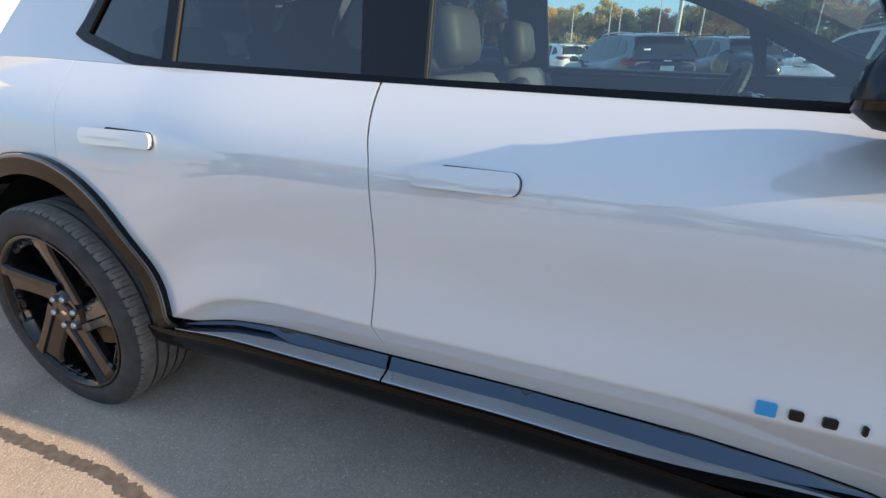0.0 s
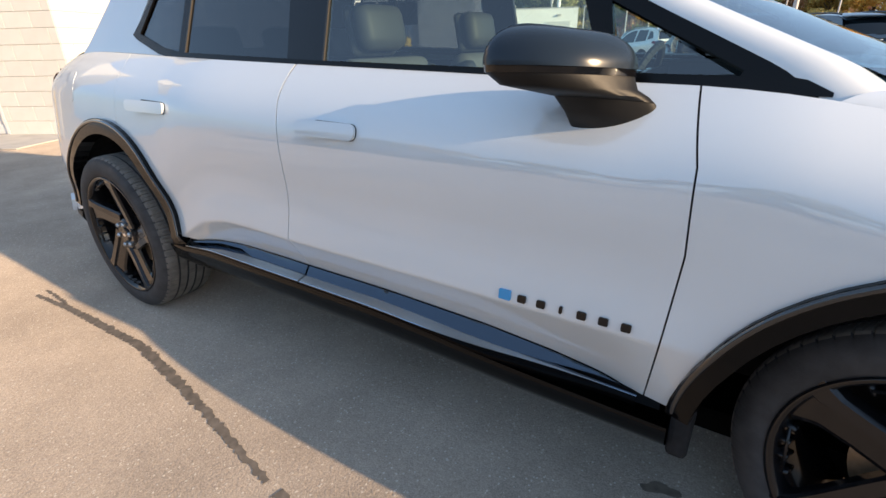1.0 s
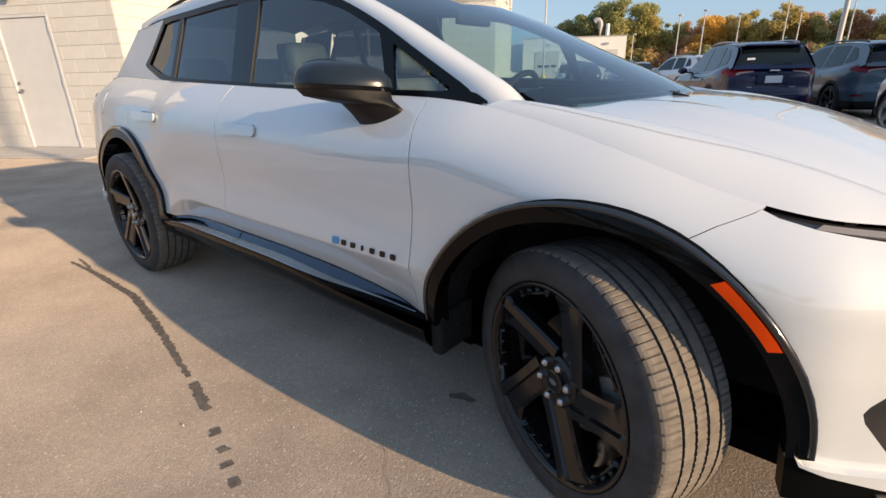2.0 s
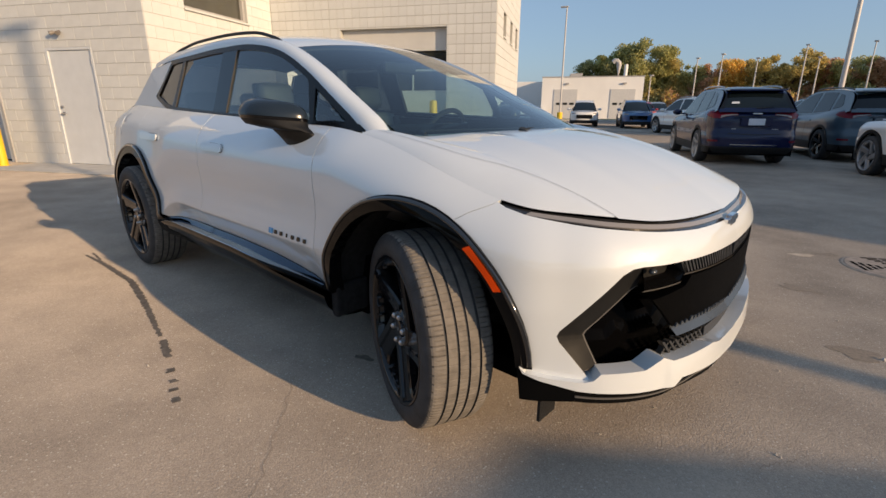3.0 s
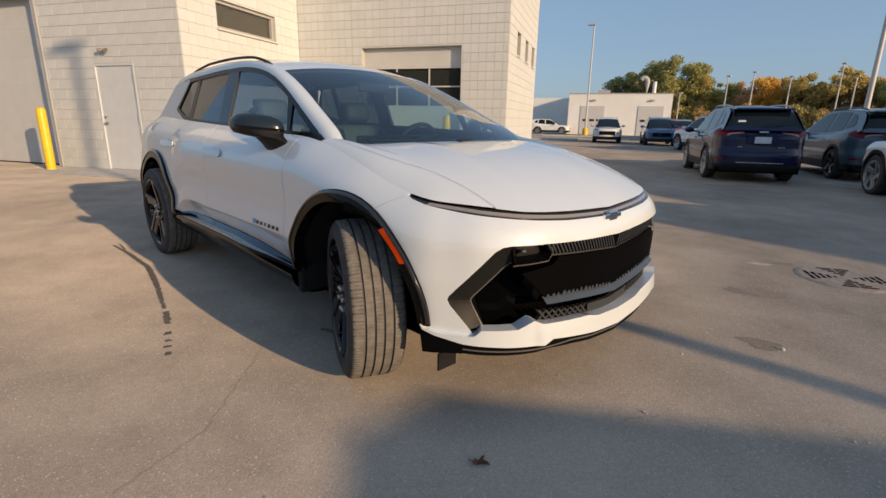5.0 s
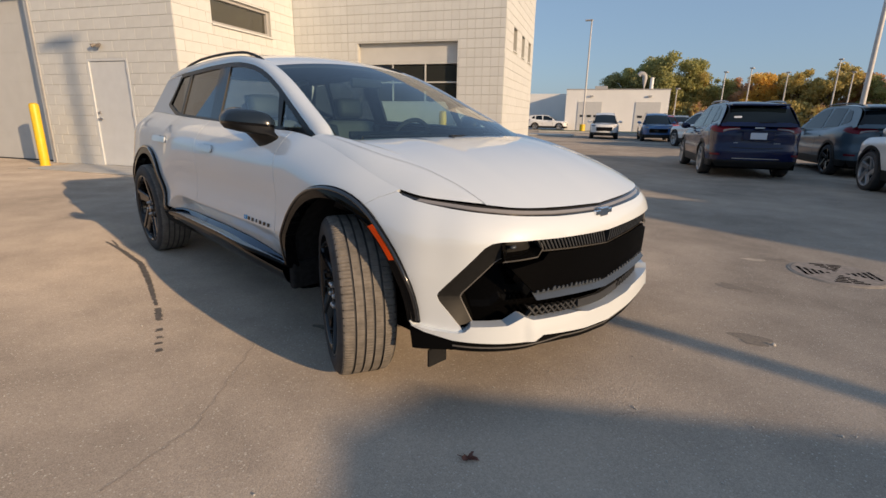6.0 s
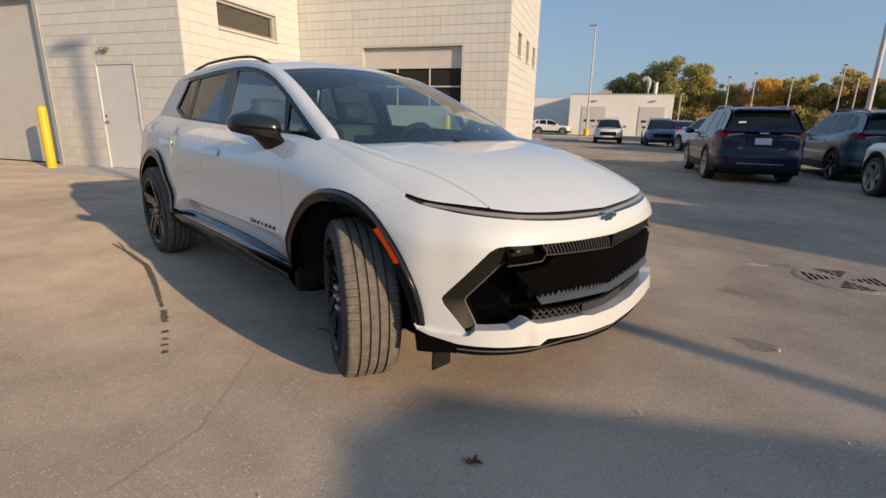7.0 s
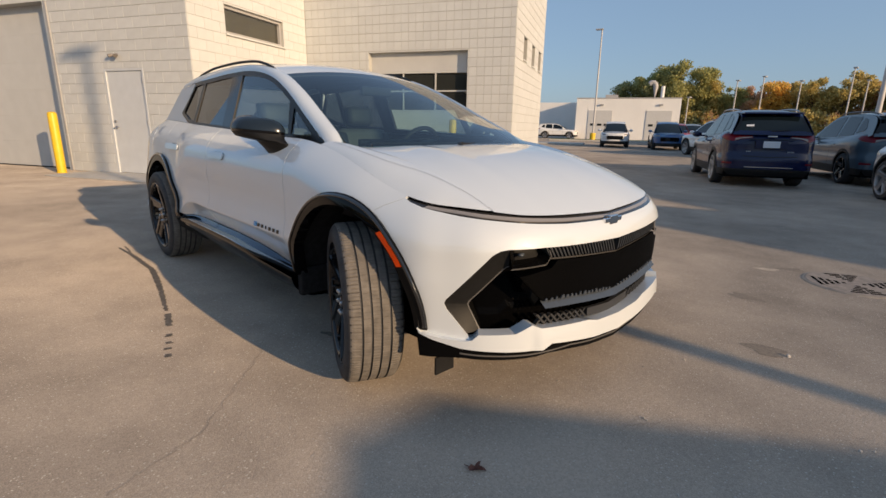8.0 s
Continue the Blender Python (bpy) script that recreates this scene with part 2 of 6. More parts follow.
def clip(name, outline, fn, mat, parent, step=0.04, thick=0.012, sign=1, out=0.0, mirror=False, label="", cuts=()):
    """A panel: the outline, in the surface's two measures, filled, cut on a net, laid on the surface fn and turned in at its rim."""
    bm = bmesh.new()
    verts = [bm.verts.new((a, b, 0)) for a, b in outline]
    face = bm.faces.new(verts)
    bm.normal_update()
    bmesh.ops.triangulate(bm, faces=[face], ngon_method="EAR_CLIP")
    for axis in (0, 1):
        lo, hi = min(p[axis] for p in outline), max(p[axis] for p in outline)
        k = math.ceil(lo / step + 1e-6)
        while k * step < hi:
            co, no = [0, 0, 0], [0, 0, 0]
            co[axis], no[axis] = k * step, 1
            bmesh.ops.bisect_plane(bm, geom=bm.verts[:] + bm.edges[:] + bm.faces[:], dist=1e-5, plane_co=co, plane_no=no)
            k += 1
    for a0, b0, a1, b1 in cuts:
        bmesh.ops.bisect_plane(bm, geom=bm.verts[:] + bm.edges[:] + bm.faces[:], dist=1e-5, plane_co=(a0, b0, 0), plane_no=(b0 - b1, a1 - a0, 0))
    bmesh.ops.remove_doubles(bm, verts=bm.verts, dist=1e-4)
    bm.normal_update()
    up = sum(f.normal.z * f.calc_area() for f in bm.faces) > 0
    bm.verts.index_update()
    flip = -1 if mirror else 1
    pos, nor = [], []
    for v in bm.verts:
        p, n = Vector(fn(v.co.x, v.co.y)), slope(fn, v.co.x, v.co.y) * sign
        p += n * out
        pos.append(Vector((p.x, p.y * flip, p.z)))
        nor.append(Vector((n.x, n.y * flip, n.z)))
    turn = (not up) ^ (sign < 0) ^ mirror
    faces = []
    for f in bm.faces:
        ids = [v.index for v in f.verts]
        faces.append(ids[::-1] if turn else ids)
    if thick:
        for e in bm.edges:
            if len(e.link_faces) == 1:
                a, b = e.link_loops[0].vert.index, e.link_loops[0].link_loop_next.vert.index
                if turn:
                    a, b = b, a
                base = len(pos)
                for i in (a, b):
                    pos.append(pos[i].copy())
                    nor.append(Vector((0, 0, 0)))
                for i in (a, b):
                    pos.append(pos[i] - nor[i] * thick)
                    nor.append(Vector((0, 0, 0)))
                faces.append([base + 1, base, base + 2, base + 3])
    bm.free()
    mesh = bpy.data.meshes.new(name)
    mesh.from_pydata([tuple(p) for p in pos], [], faces)
    mesh.update()
    ob = finish(name, mesh, mat, parent, label)
    mesh.normals_split_custom_set_from_vertices([tuple(n) for n in nor])
    return ob


def patch(name, fn, us, vs, mat, parent, sign=1, mirror=False, label="", thick=0.0):
    """A panel without a cut outline: a net of fn over two spans (first, last, steps)."""
    a0, a1, n = us
    b0, b1, k = vs
    pos, nor = [], []
    flip = -1 if mirror else 1
    for i in range(n + 1):
        for j in range(k + 1):
            a, b = a0 + (a1 - a0) * i / n, b0 + (b1 - b0) * j / k
            p, q = Vector(fn(a, b)), slope(fn, a, b, 0.004) * sign
            pos.append((p.x, p.y * flip, p.z))
            nor.append((q.x, q.y * flip, q.z))
    faces = []
    turn = (sign < 0) ^ mirror
    for i in range(n):
        for j in range(k):
            q = [i * (k + 1) + j, (i + 1) * (k + 1) + j, (i + 1) * (k + 1) + j + 1, i * (k + 1) + j + 1]
            faces.append(q[::-1] if turn else q)
    mesh = bpy.data.meshes.new(name)
    mesh.from_pydata(pos, [], faces)
    mesh.update()
    ob = finish(name, mesh, mat, parent, label)
    mesh.normals_split_custom_set_from_vertices(nor)
    return ob


def sweep(bm, path, section, closed=False):
    """A bar of a given section (side, up) along a path of points."""
    rings = []
    n = len(path)
    for i, p in enumerate(path):
        p = Vector(p)
        d = (Vector(path[min(i + 1, n - 1)]) - Vector(path[max(i - 1, 0)])).normalized()
        side = d.cross(Vector((0, 0, 1))).normalized()
        up = side.cross(d)
        rings.append([bm.verts.new(p + side * s + up * u) for s, u in section])
    m = len(section)
    for i in range(n - 1):
        for j in range(m):
            bm.faces.new((rings[i][j], rings[i + 1][j], rings[i + 1][(j + 1) % m], rings[i][(j + 1) % m]))
    bm.faces.new(rings[0])
    bm.faces.new(rings[-1][::-1])
    return bm


def arc(cx, cz, r, a0, a1, n=20):
    return [(cx + r * math.cos(radians(a0 + (a1 - a0) * i / n)), cz + r * math.sin(radians(a0 + (a1 - a0) * i / n))) for i in range(n + 1)]


def round_bar(w, h, n=10):
    return [(w / 2 * math.cos(2 * math.pi * i / n), h / 2 * math.sin(2 * math.pi * i / n)) for i in range(n)]


# -- car surfaces: x forward from the rear axle, y to the side, z up
def spline(pts):
    """A smooth function through the points (a, b), with flat-limited slopes."""
    xs, ys = [p[0] for p in pts], [p[1] for p in pts]
    n = len(xs)
    d = [(ys[i + 1] - ys[i]) / (xs[i + 1] - xs[i]) for i in range(n - 1)]
    m = [d[0]] + [((d[i - 1] + d[i]) / 2 if d[i - 1] * d[i] > 0 else 0.0) for i in range(1, n - 1)] + [d[-1]]

    def value(a):
        if a <= xs[0]:
            return ys[0] + m[0] * (a - xs[0])
        if a >= xs[-1]:
            return ys[-1] + m[-1] * (a - xs[-1])
        i = 0
        while a > xs[i + 1]:
            i += 1
        h = xs[i + 1] - xs[i]
        u = (a - xs[i]) / h
        return ((2 * u ** 3 - 3 * u * u + 1) * ys[i] + (u ** 3 - 2 * u * u + u) * h * m[i]
                + (3 * u * u - 2 * u ** 3) * ys[i + 1] + (u ** 3 - u * u) * h * m[i + 1])
    return value


def ease(a, lo, hi):
    u = min(1.0, max(0.0, (a - lo) / (hi - lo)))
    return u * u * (3 - 2 * u)


class Wrap:
    """A car's side skin: a plan curve from the rear's middle round to the nose's middle, leaned by a profile over the height."""

    def __init__(self, plan, side, front, rear, top, lean=0.122, lean_front=0.098, flares=(), crease=None):
        pts = [(x, -y) for x, y in plan[6:0:-1]] + list(plan) + [(x, -y) for x, y in plan[-2:-8:-1]]
        fine, first, last = [], 0, 0
        for i in range(1, len(pts) - 2):
            if i == 6:
                first = len(fine)
            if i == len(pts) - 7:
                last = len(fine)
            p0, p1, p2, p3 = pts[i - 1], pts[i], pts[i + 1], pts[i + 2]
            for k in range(24):
                u = k / 24
                fine.append(tuple(0.5 * (2 * p1[j] + (p2[j] - p0[j]) * u + (2 * p0[j] - 5 * p1[j] + 4 * p2[j] - p3[j]) * u * u
                                         + (3 * p1[j] - p0[j] - 3 * p2[j] + p3[j]) * u ** 3) for j in (0, 1)))
        fine = np.array(fine)
        run = np.concatenate([[0], np.cumsum(np.hypot(*np.diff(fine, axis=0).T))])
        mid = int(np.argmin(abs(fine[:, 0] - 1.5) + (fine[:, 1] < 0.5)))
        run += fine[mid, 0] - run[mid]
        self.run, self.xs, self.ys = run, fine[:, 0], fine[:, 1]
        self.t0, self.t1 = float(run[first]), float(run[last])
        self.side, self.front, self.rear, self.top = spline(side), spline(front), spline(rear), spline(top)
        self.lean, self.lean_front = lean, lean_front
        self.flares, self.crease = flares, crease
        self.xf, self.xr = plan[-1][0], plan[0][0]

    def plan(self, t):
        return float(np.interp(t, self.run, self.xs)), float(np.interp(t, self.run, self.ys))

    def way(self, t):
        a, b = self.plan(t - 0.05), self.plan(t + 0.05)
        dx, dy = b[0] - a[0], b[1] - a[1]
        h = math.hypot(dx, dy)
        return -dy / h, dx / h

    def __call__(self, t, z, out=0.0):
        x, y = self.plan(t)
        nx, ny = self.way(t)
        f, r = ease(x, self.xf - 0.45, self.xf - 0.12), ease(-x, -self.xr - 0.4, -self.xr - 0.1)
        s = self.side(z + 0.585 - self.crease(t)) * (1 - 0.85 * ease(t, 2.25, 2.6)) if self.crease else self.side(z)
        o = s * (1 - f) * (1 - r) + self.front(z) * f + self.rear(z) * r
        over = max(0.0, 1 - (self.top(t) - z) / 0.185)
        o -= (self.lean * (1 - ease(x, 2.6, 3.3)) + self.lean_front * ease(x, 2.6, 3.3)) * min(over, 1.3) ** 2.2 * (1 - 0.6 * f)
        for cx, cz, r, high in self.flares:
            o += high * (1 - ease(math.hypot(t - cx, z - cz), r - 0.03, r + 0.2))
        o += out
        return x + nx * o, y + ny * o, z


SKIN = Wrap(
    [(-1.0, 0), (-0.985, 0.3), (-0.94, 0.58), (-0.85, 0.75), (-0.68, 0.86), (-0.4, 0.905), (0, 0.918), (0.5, 0.912), (1.2, 0.90), (2.0, 0.90), (2.6, 0.90),
     (2.95, 0.905), (3.2, 0.893), (3.41, 0.862), (3.54, 0.795), (3.66, 0.70), (3.763, 0.54), (3.812, 0.30), (3.822, 0)],
    side=[(0.2, -0.17), (0.42, -0.074), (0.5, -0.034), (0.576, 0.0072), (0.5835, 0.0112), (0.585, 0.0115), (0.5865, 0.0114), (0.594, 0.0106), (0.64, 0.003), (0.69, -0.0045), (0.75, -0.0065), (0.81, -0.002), (0.86, 0.001), (0.91, -0.001), (0.96, -0.007), (1.02, -0.016), (1.1, -0.029), (1.3, -0.06)],
    front=[(0.18, -0.03), (0.25, 0.018), (0.33, 0.010), (0.5, 0.002), (0.69, 0.004), (0.76, 0.003), (0.81, -0.008), (0.86, -0.035), (0.9, -0.065)],
    rear=[(0.2, -0.1), (0.4, 0.0), (0.7, 0.0), (0.9, -0.02), (1.2, -0.05)],
    top=[(-1.7, 1.14), (-0.9, 1.16), (-0.3, 1.2), (0.45, 1.175), (1.25, 1.148), (2.1, 1.12), (2.56, 1.10), (2.95, 1.02), (3.33, 0.915), (3.75, 0.880), (3.88, 0.868), (4.43, 0.842)],
    flares=((2.965, 0.375, 0.525, 0.008),),
    crease=spline([(-1.7, 0.43), (0.45, 0.44), (0.60, 0.515), (0.71, 0.570), (0.84, 0.600), (1.0, 0.606), (1.23, 0.601), (2.0, 0.602), (4.5, 0.600)]))
# -- end of surfaces


# ---- wheels ----
def wheel_meshes():
    """The parts of one wheel, turned about y, outer face towards -y, as (name, mesh, materials, label)."""
    R = 0.377
    # tyre: side walls and a tread with grooves and cut shoulder blocks
    prof = [(0.116, 0.284), (0.126, 0.298), (0.127, 0.326), (0.120, 0.352), (0.110, 0.366), (0.104, 0.371)]
    tread = [(0.095, 0.3745), (0.070, 0.3765)]
    for y, deep in ((0.0640, 0), (0.0630, 1), (0.0560, 1), (0.0550, 0), (0.0240, 0), (0.0230, 1), (0.0160, 1), (0.0150, 0)):
        tread.append((y, 0.377 - 0.007 * deep))
    half = prof + tread
    full = half + [(-y, r) for y, r in half[::-1]]
    last = len(full) - 1

    def shift(k, i):
        i = min(i, last - i)
        if i in (4, 5, 6, 7) and k % 10 == 0:
            return -0.005
        if i in (6, 7) and k % 10 == 5:
            return -0.0028
        if i in (11, 12) and k % 8 == 0:
            return -0.0018
        return -0.0022 if i == 15 and k % 5 == 0 else 0.0
    bm = lathe(full, 720, shift=shift)
    for f in bm.faces:
        r = sum(math.hypot(v.co.x, v.co.z) for v in f.verts) / len(f.verts)
        y = abs(sum(v.co.y for v in f.verts)) / len(f.verts)
        f.material_index = 1 if r > (0.3745 if y < 0.0645 else 0.367) else 0
        f.smooth = r < 0.36
    tyre = bpy.data.meshes.new("tyre")
    bmesh.ops.recalc_face_normals(bm, faces=bm.faces)
    bm.to_mesh(tyre)
    bm.free()
    # rim: barrel with an outer lip
    bm = lathe([(-0.118, 0.268), (-0.122, 0.272), (-0.124, 0.264), (-0.118, 0.257), (-0.10, 0.250), (-0.06, 0.240), (0.10, 0.236), (0.118, 0.262)], 96)
    for k in range(5):
        for j in range(4):
            a = 2 * math.pi * k / 5 + radians(-37 + 9 * j)
            made = bmesh.ops.create_cube(bm, size=1.0, matrix=Matrix.Rotation(a, 4, "Y") @ Matrix.Translation((0, -0.092, 0.244)) @ Matrix.Diagonal((0.007, 0.036, 0.022, 1)))
        bmesh.ops.create_cube(bm, size=1.0, matrix=Matrix.Rotation(2 * math.pi * k / 5 + radians(-23.5), 4, "Y") @ Matrix.Translation((0, -0.108, 0.2365)) @ Matrix.Diagonal((0.115, 0.006, 0.006, 1)))
    grow = Matrix.Diagonal((1.06, 1.0, 1.06, 1))
    bmesh.ops.transform(bm, verts=bm.verts, matrix=grow)
    rim = bpy.data.meshes.new("rim")
    bmesh.ops.recalc_face_normals(bm, faces=bm.faces)
    for f in bm.faces:
        f.smooth = True
    bm.to_mesh(rim)
    bm.free()
    # one spoke: broad, leaning, with a raised ridge on one flank
    bm = bmesh.new()
    rows = []
    for r, lo, hi, y in ((0.030, -0.004, 0.090, -0.086), (0.09, 0.0, 0.090, -0.092), (0.16, 0.002, 0.091, -0.102), (0.215, -0.002, 0.094, -0.110), (0.238, -0.016, 0.102, -0.113), (0.258, -0.036, 0.116, -0.113)):
        ring = []
        for u, d in ((0.0, 0.034), (0.0, 0.012), (0.12, 0.006), (0.60, 0.0), (0.66, -0.009), (0.94, -0.009), (1.0, 0.0), (1.0, 0.034)):
            ring.append(bm.verts.new((lo + (hi - lo) * u, y + d, r)))
        rows.append(ring)
    for p, q in zip(rows, rows[1:]):
        for i in range(len(p)):
            j = (i + 1) % len(p)
            bm.faces.new((p[i], q[i], q[j], p[j]))
    bm.faces.new(rows[0])
    bm.faces.new(rows[-1][::-1])
    bmesh.ops.recalc_face_normals(bm, faces=bm.faces)
    bmesh.ops.transform(bm, verts=bm.verts, matrix=grow)
    spoke = bpy.data.meshes.new("spoke")
    bm.to_mesh(spoke)
    bm.free()
    bm = lathe([(-0.06, 0.0001), (-0.06, 0.082), (-0.088, 0.078), (-0.096, 0.068), (-0.094, 0.036), (-0.100, 0.034), (-0.102, 0.028), (-0.102, 0.0001)], 40)
    bmesh.ops.recalc_face_normals(bm, faces=bm.faces)
    hub = bpy.data.meshes.new("hub_cap")
    bm.to_mesh(hub)
    bm.free()
    bm = bmesh.new()
    rod(bm, (0, -0.085, 0), (0, -0.102, 0), 0.0135, 0.0125, 6)
    bmesh.ops.create_uvsphere(bm, u_segments=10, v_segments=6, radius=0.0118, matrix=Matrix.Translation((0, -0.102, 0)))
    nut = bpy.data.meshes.new("lug_nut")
    bm.to_mesh(nut)
    bm.free()
    bm = lathe([(-0.01, 0.06), (-0.01, 0.172), (0.012, 0.172), (0.012, 0.06)], 48)
    disc = bpy.data.meshes.new("brake_disc")
    bmesh.ops.recalc_face_normals(bm, faces=bm.faces)
    bm.to_mesh(disc)
    bm.free()
    bm = lathe([(0.118, 0.284), (0.126, 0.31), (0.119, 0.352), (0.100, 0.374), (-0.100, 0.374), (-0.119, 0.352), (-0.126, 0.31), (-0.118, 0.284)], 64)
    for f in bm.faces:
        f.smooth = True
    bmesh.ops.recalc_face_normals(bm, faces=bm.faces)
    plain = bpy.data.meshes.new("tyre")
    bm.to_mesh(plain)
    bm.free()
    return dict(plain=plain, tyre=tyre, rim=rim, spoke=spoke, hub=hub, nut=nut, disc=disc)


WHEEL = wheel_meshes()
for key, mats in (("plain", (RUBBER,)), ("tyre", (RUBBER, TREAD)), ("rim", (RIM,)), ("spoke", (RIM,)), ("hub", (RIM,)), ("nut", (STEEL,)), ("disc", (DISC,))):
    for one in mats:
        WHEEL[key].materials.append(one)
for key in ("rim", "spoke"):
    WHEEL["alloy_" + key] = WHEEL[key].copy()
    WHEEL["alloy_" + key].materials[0] = ALLOY


def wheel(parent, m, scale=1.0, detail=True, spin=0.0, alloy=False):
    """A wheel part under a car: the rim with its tyre, spokes, nuts and brake."""
    base = new("wheel", WHEEL["alloy_rim" if alloy else "rim"])
    base.parent = parent
    base.matrix_basis = m @ Matrix.Scale(scale, 4)
    names = [("tyre", "tyre" if detail else "plain", Matrix())]
    for k in range(5):
        names.append(("spoke", "alloy_spoke" if alloy else "spoke", Matrix.Rotation(2 * math.pi * k / 5 + spin, 4, "Y")))
    if detail:
        names.append(("hub_cap", "hub", Matrix()))
        names.append(("brake_disc", "disc", Matrix()))
        for k in range(6):
            a = 2 * math.pi * k / 6 + 0.2
            names.append(("lug_nut", "nut", Matrix.Translation((0.056 * math.cos(a), 0, 0.056 * math.sin(a)))))
    for name, key, local in names:
        ob = new(name, WHEEL[key])
        ob.parent = base
        ob.matrix_basis = local
    if detail:
        bm = bmesh.new()
        ends = []
        for a in (-30, -15, 0, 15, 30):
            c, d = math.cos(radians(a)), math.sin(radians(a))
            ends.append([bm.verts.new((r * c, y, r * d)) for r, y in ((0.12, -0.04), (0.19, -0.045), (0.20, 0.03), (0.12, 0.03))])
        for p, q in zip(ends, ends[1:]):
            for k in range(4):
                bm.faces.new((p[k], p[(k + 1) % 4], q[(k + 1) % 4], q[k]))
        bm.faces.new(ends[0])
        bm.faces.new(ends[-1][::-1])
        part("brake_caliper", bm, CALIPER, base)
        part("hub_emblem", box(boxed(-0.014, 0.014, -0.1035, -0.102, -0.004, 0.004), -0.006, 0.006, -0.1036, -0.102, -0.008, 0.008), CHROME, base)
    return base


# ---- the white car ----
car = thing("suv", "white electric SUV with black wheels and cladding, front wheels turned", "car")
TOP = SKIN.top
MOUTH_TOP = [(SKIN.t1, 0.726), (4.3, 0.733), (4.1, 0.742), (3.95, 0.749), (3.80, 0.750)]
MOUTH_SIDE = [(3.765, 0.745), (3.735, 0.728), (3.564, 0.546), (3.556, 0.528), (3.566, 0.505)]


TRIM_TOP = spline([(0.5, 0.44), (0.62, 0.467), (0.74, 0.481), (0.9, 0.485), (1.6, 0.484), (1.95, 0.470), (2.15, 0.446), (2.33, 0.408), (2.5, 0.37)])


def trim_skin(t, z):
    """The door trim leans out towards its foot, so that it faces the sky."""
    return SKIN(t, z, 1.2 * max(0.0, TRIM_TOP(t) - z))


def chin_skin(t, z):
    """The chin stands proud of the skin, and its middle part more so."""
    return SKIN(t, z, 0.022 + 0.010 * ease(t, 3.895, 3.945) * (1 - 0.5 * ease(z, 0.38, 0.45)))


ARCH_R, ARCH_F = (0.0, 0.375, 0.548), (2.965, 0.375, 0.525)
CURVE_A = [spline(p) for p in (
    [(0, -0.08), (0.1, 0.08), (0.2, 0.235), (0.3, 0.60), (0.4, 1.0), (0.5, 1.35), (0.58, 1.6), (0.65, 1.8), (0.75, 2.04), (0.87, 2.3), (1, 2.59)],
    [(0, 1.476), (0.1, 1.495), (0.2, 1.508), (0.3, 1.522), (0.4, 1.536), (0.5, 1.534), (0.58, 1.508), (0.65, 1.464), (0.75, 1.373), (0.87, 1.247), (1, 1.105)])]
CURVE_B = [spline(p) for p in (
    [(0, -0.16), (0.1, 0.025), (0.2, 0.2), (0.3, 0.6), (0.4, 1.0), (0.5, 1.4), (0.58, 1.66), (0.65, 1.83), (0.75, 2.10), (0.87, 2.40), (1, 2.71)],
    [(0, 0.525), (0.1, 0.536), (0.2, 0.542), (0.3, 0.55), (0.4, 0.553), (0.5, 0.553), (0.58, 0.552), (0.65, 0.555), (0.75, 0.588), (0.87, 0.64), (1, 0.70)],
    [(0, 1.520), (0.1, 1.546), (0.2, 1.565), (0.3, 1.582), (0.4, 1.588), (0.5, 1.573), (0.58, 1.537), (0.65, 1.490), (0.75, 1.385), (0.87, 1.248), (1, 1.110)])]


def side_glass(x, z):
    return x, 0.745 - 0.34 * (z - 1.10) - 0.02 * max(0.0, 0.4 - x), z


def cant_rail(s, v):
    xa, za = CURVE_A[0](s), CURVE_A[1](s)
    ya = side_glass(xa, za)[1] + 0.006
    xb, yb, zb = (c(s) for c in CURVE_B)
    q = 0.02 * 4 * v * (1 - v)
    return xa + (xb - xa) * v, ya + (yb - ya) * v + q * 0.6, za + (zb - za) * v + q * 0.8 - 0.045 * ease(s, 0.955, 1.04)


def canopy(s, w):
    x, y, z = (c(s) for c in CURVE_B)
    f = ease(s, 0.62, 1.0)
    return x + (0.0 + 0.2 * f) * (1 - w * w), y * w, z + (0.045 * (1 - f) + 0.0 * f) * (1 - w * w) - 0.01 * f * (1 - w * w)


def hood(u, w):
    xr, yr, zr = 2.90 - 0.17 * w * w, 0.655 * w, 1.098 - 0.012 * w * w
    t = SKIN.t1 - abs(w) * (SKIN.t1 - 3.75)
    xf, yf, zf = SKIN(t, TOP(t) - 0.002)
    yf = math.copysign(yf, w)
    g = 0.25 * u + 0.75 * max(u, 0.0) ** 2.3
    ridge = 0.010 * math.exp(-((abs(w) - 0.62) / 0.1) ** 2) * (1 - u) * min(1, u * 5)
    return xr + (xf - xr) * u, yr + (yf - yr) * u, zr + (zf - zr) * g + 0.012 * (1 - w * w) * 4 * u * (1 - u) + ridge


def fender_top(u, v):
    a = hood(u, 1.0)
    t = 2.60 + 1.15 * u
    b = SKIN(t, TOP(t))
    q = 0.02 * 4 * v * (1 - v) * (1 - u ** 3)
    return a[0] + (b[0] - a[0]) * v, a[1] + (b[1] - a[1]) * v + q * 0.4, a[2] + (b[2] - a[2]) * v + q


def top_line(t0, t1, n, drop=0.0):
    return [(t0 + (t1 - t0) * i / n, TOP(t0 + (t1 - t0) * i / n) - drop) for i in range(n + 1)]


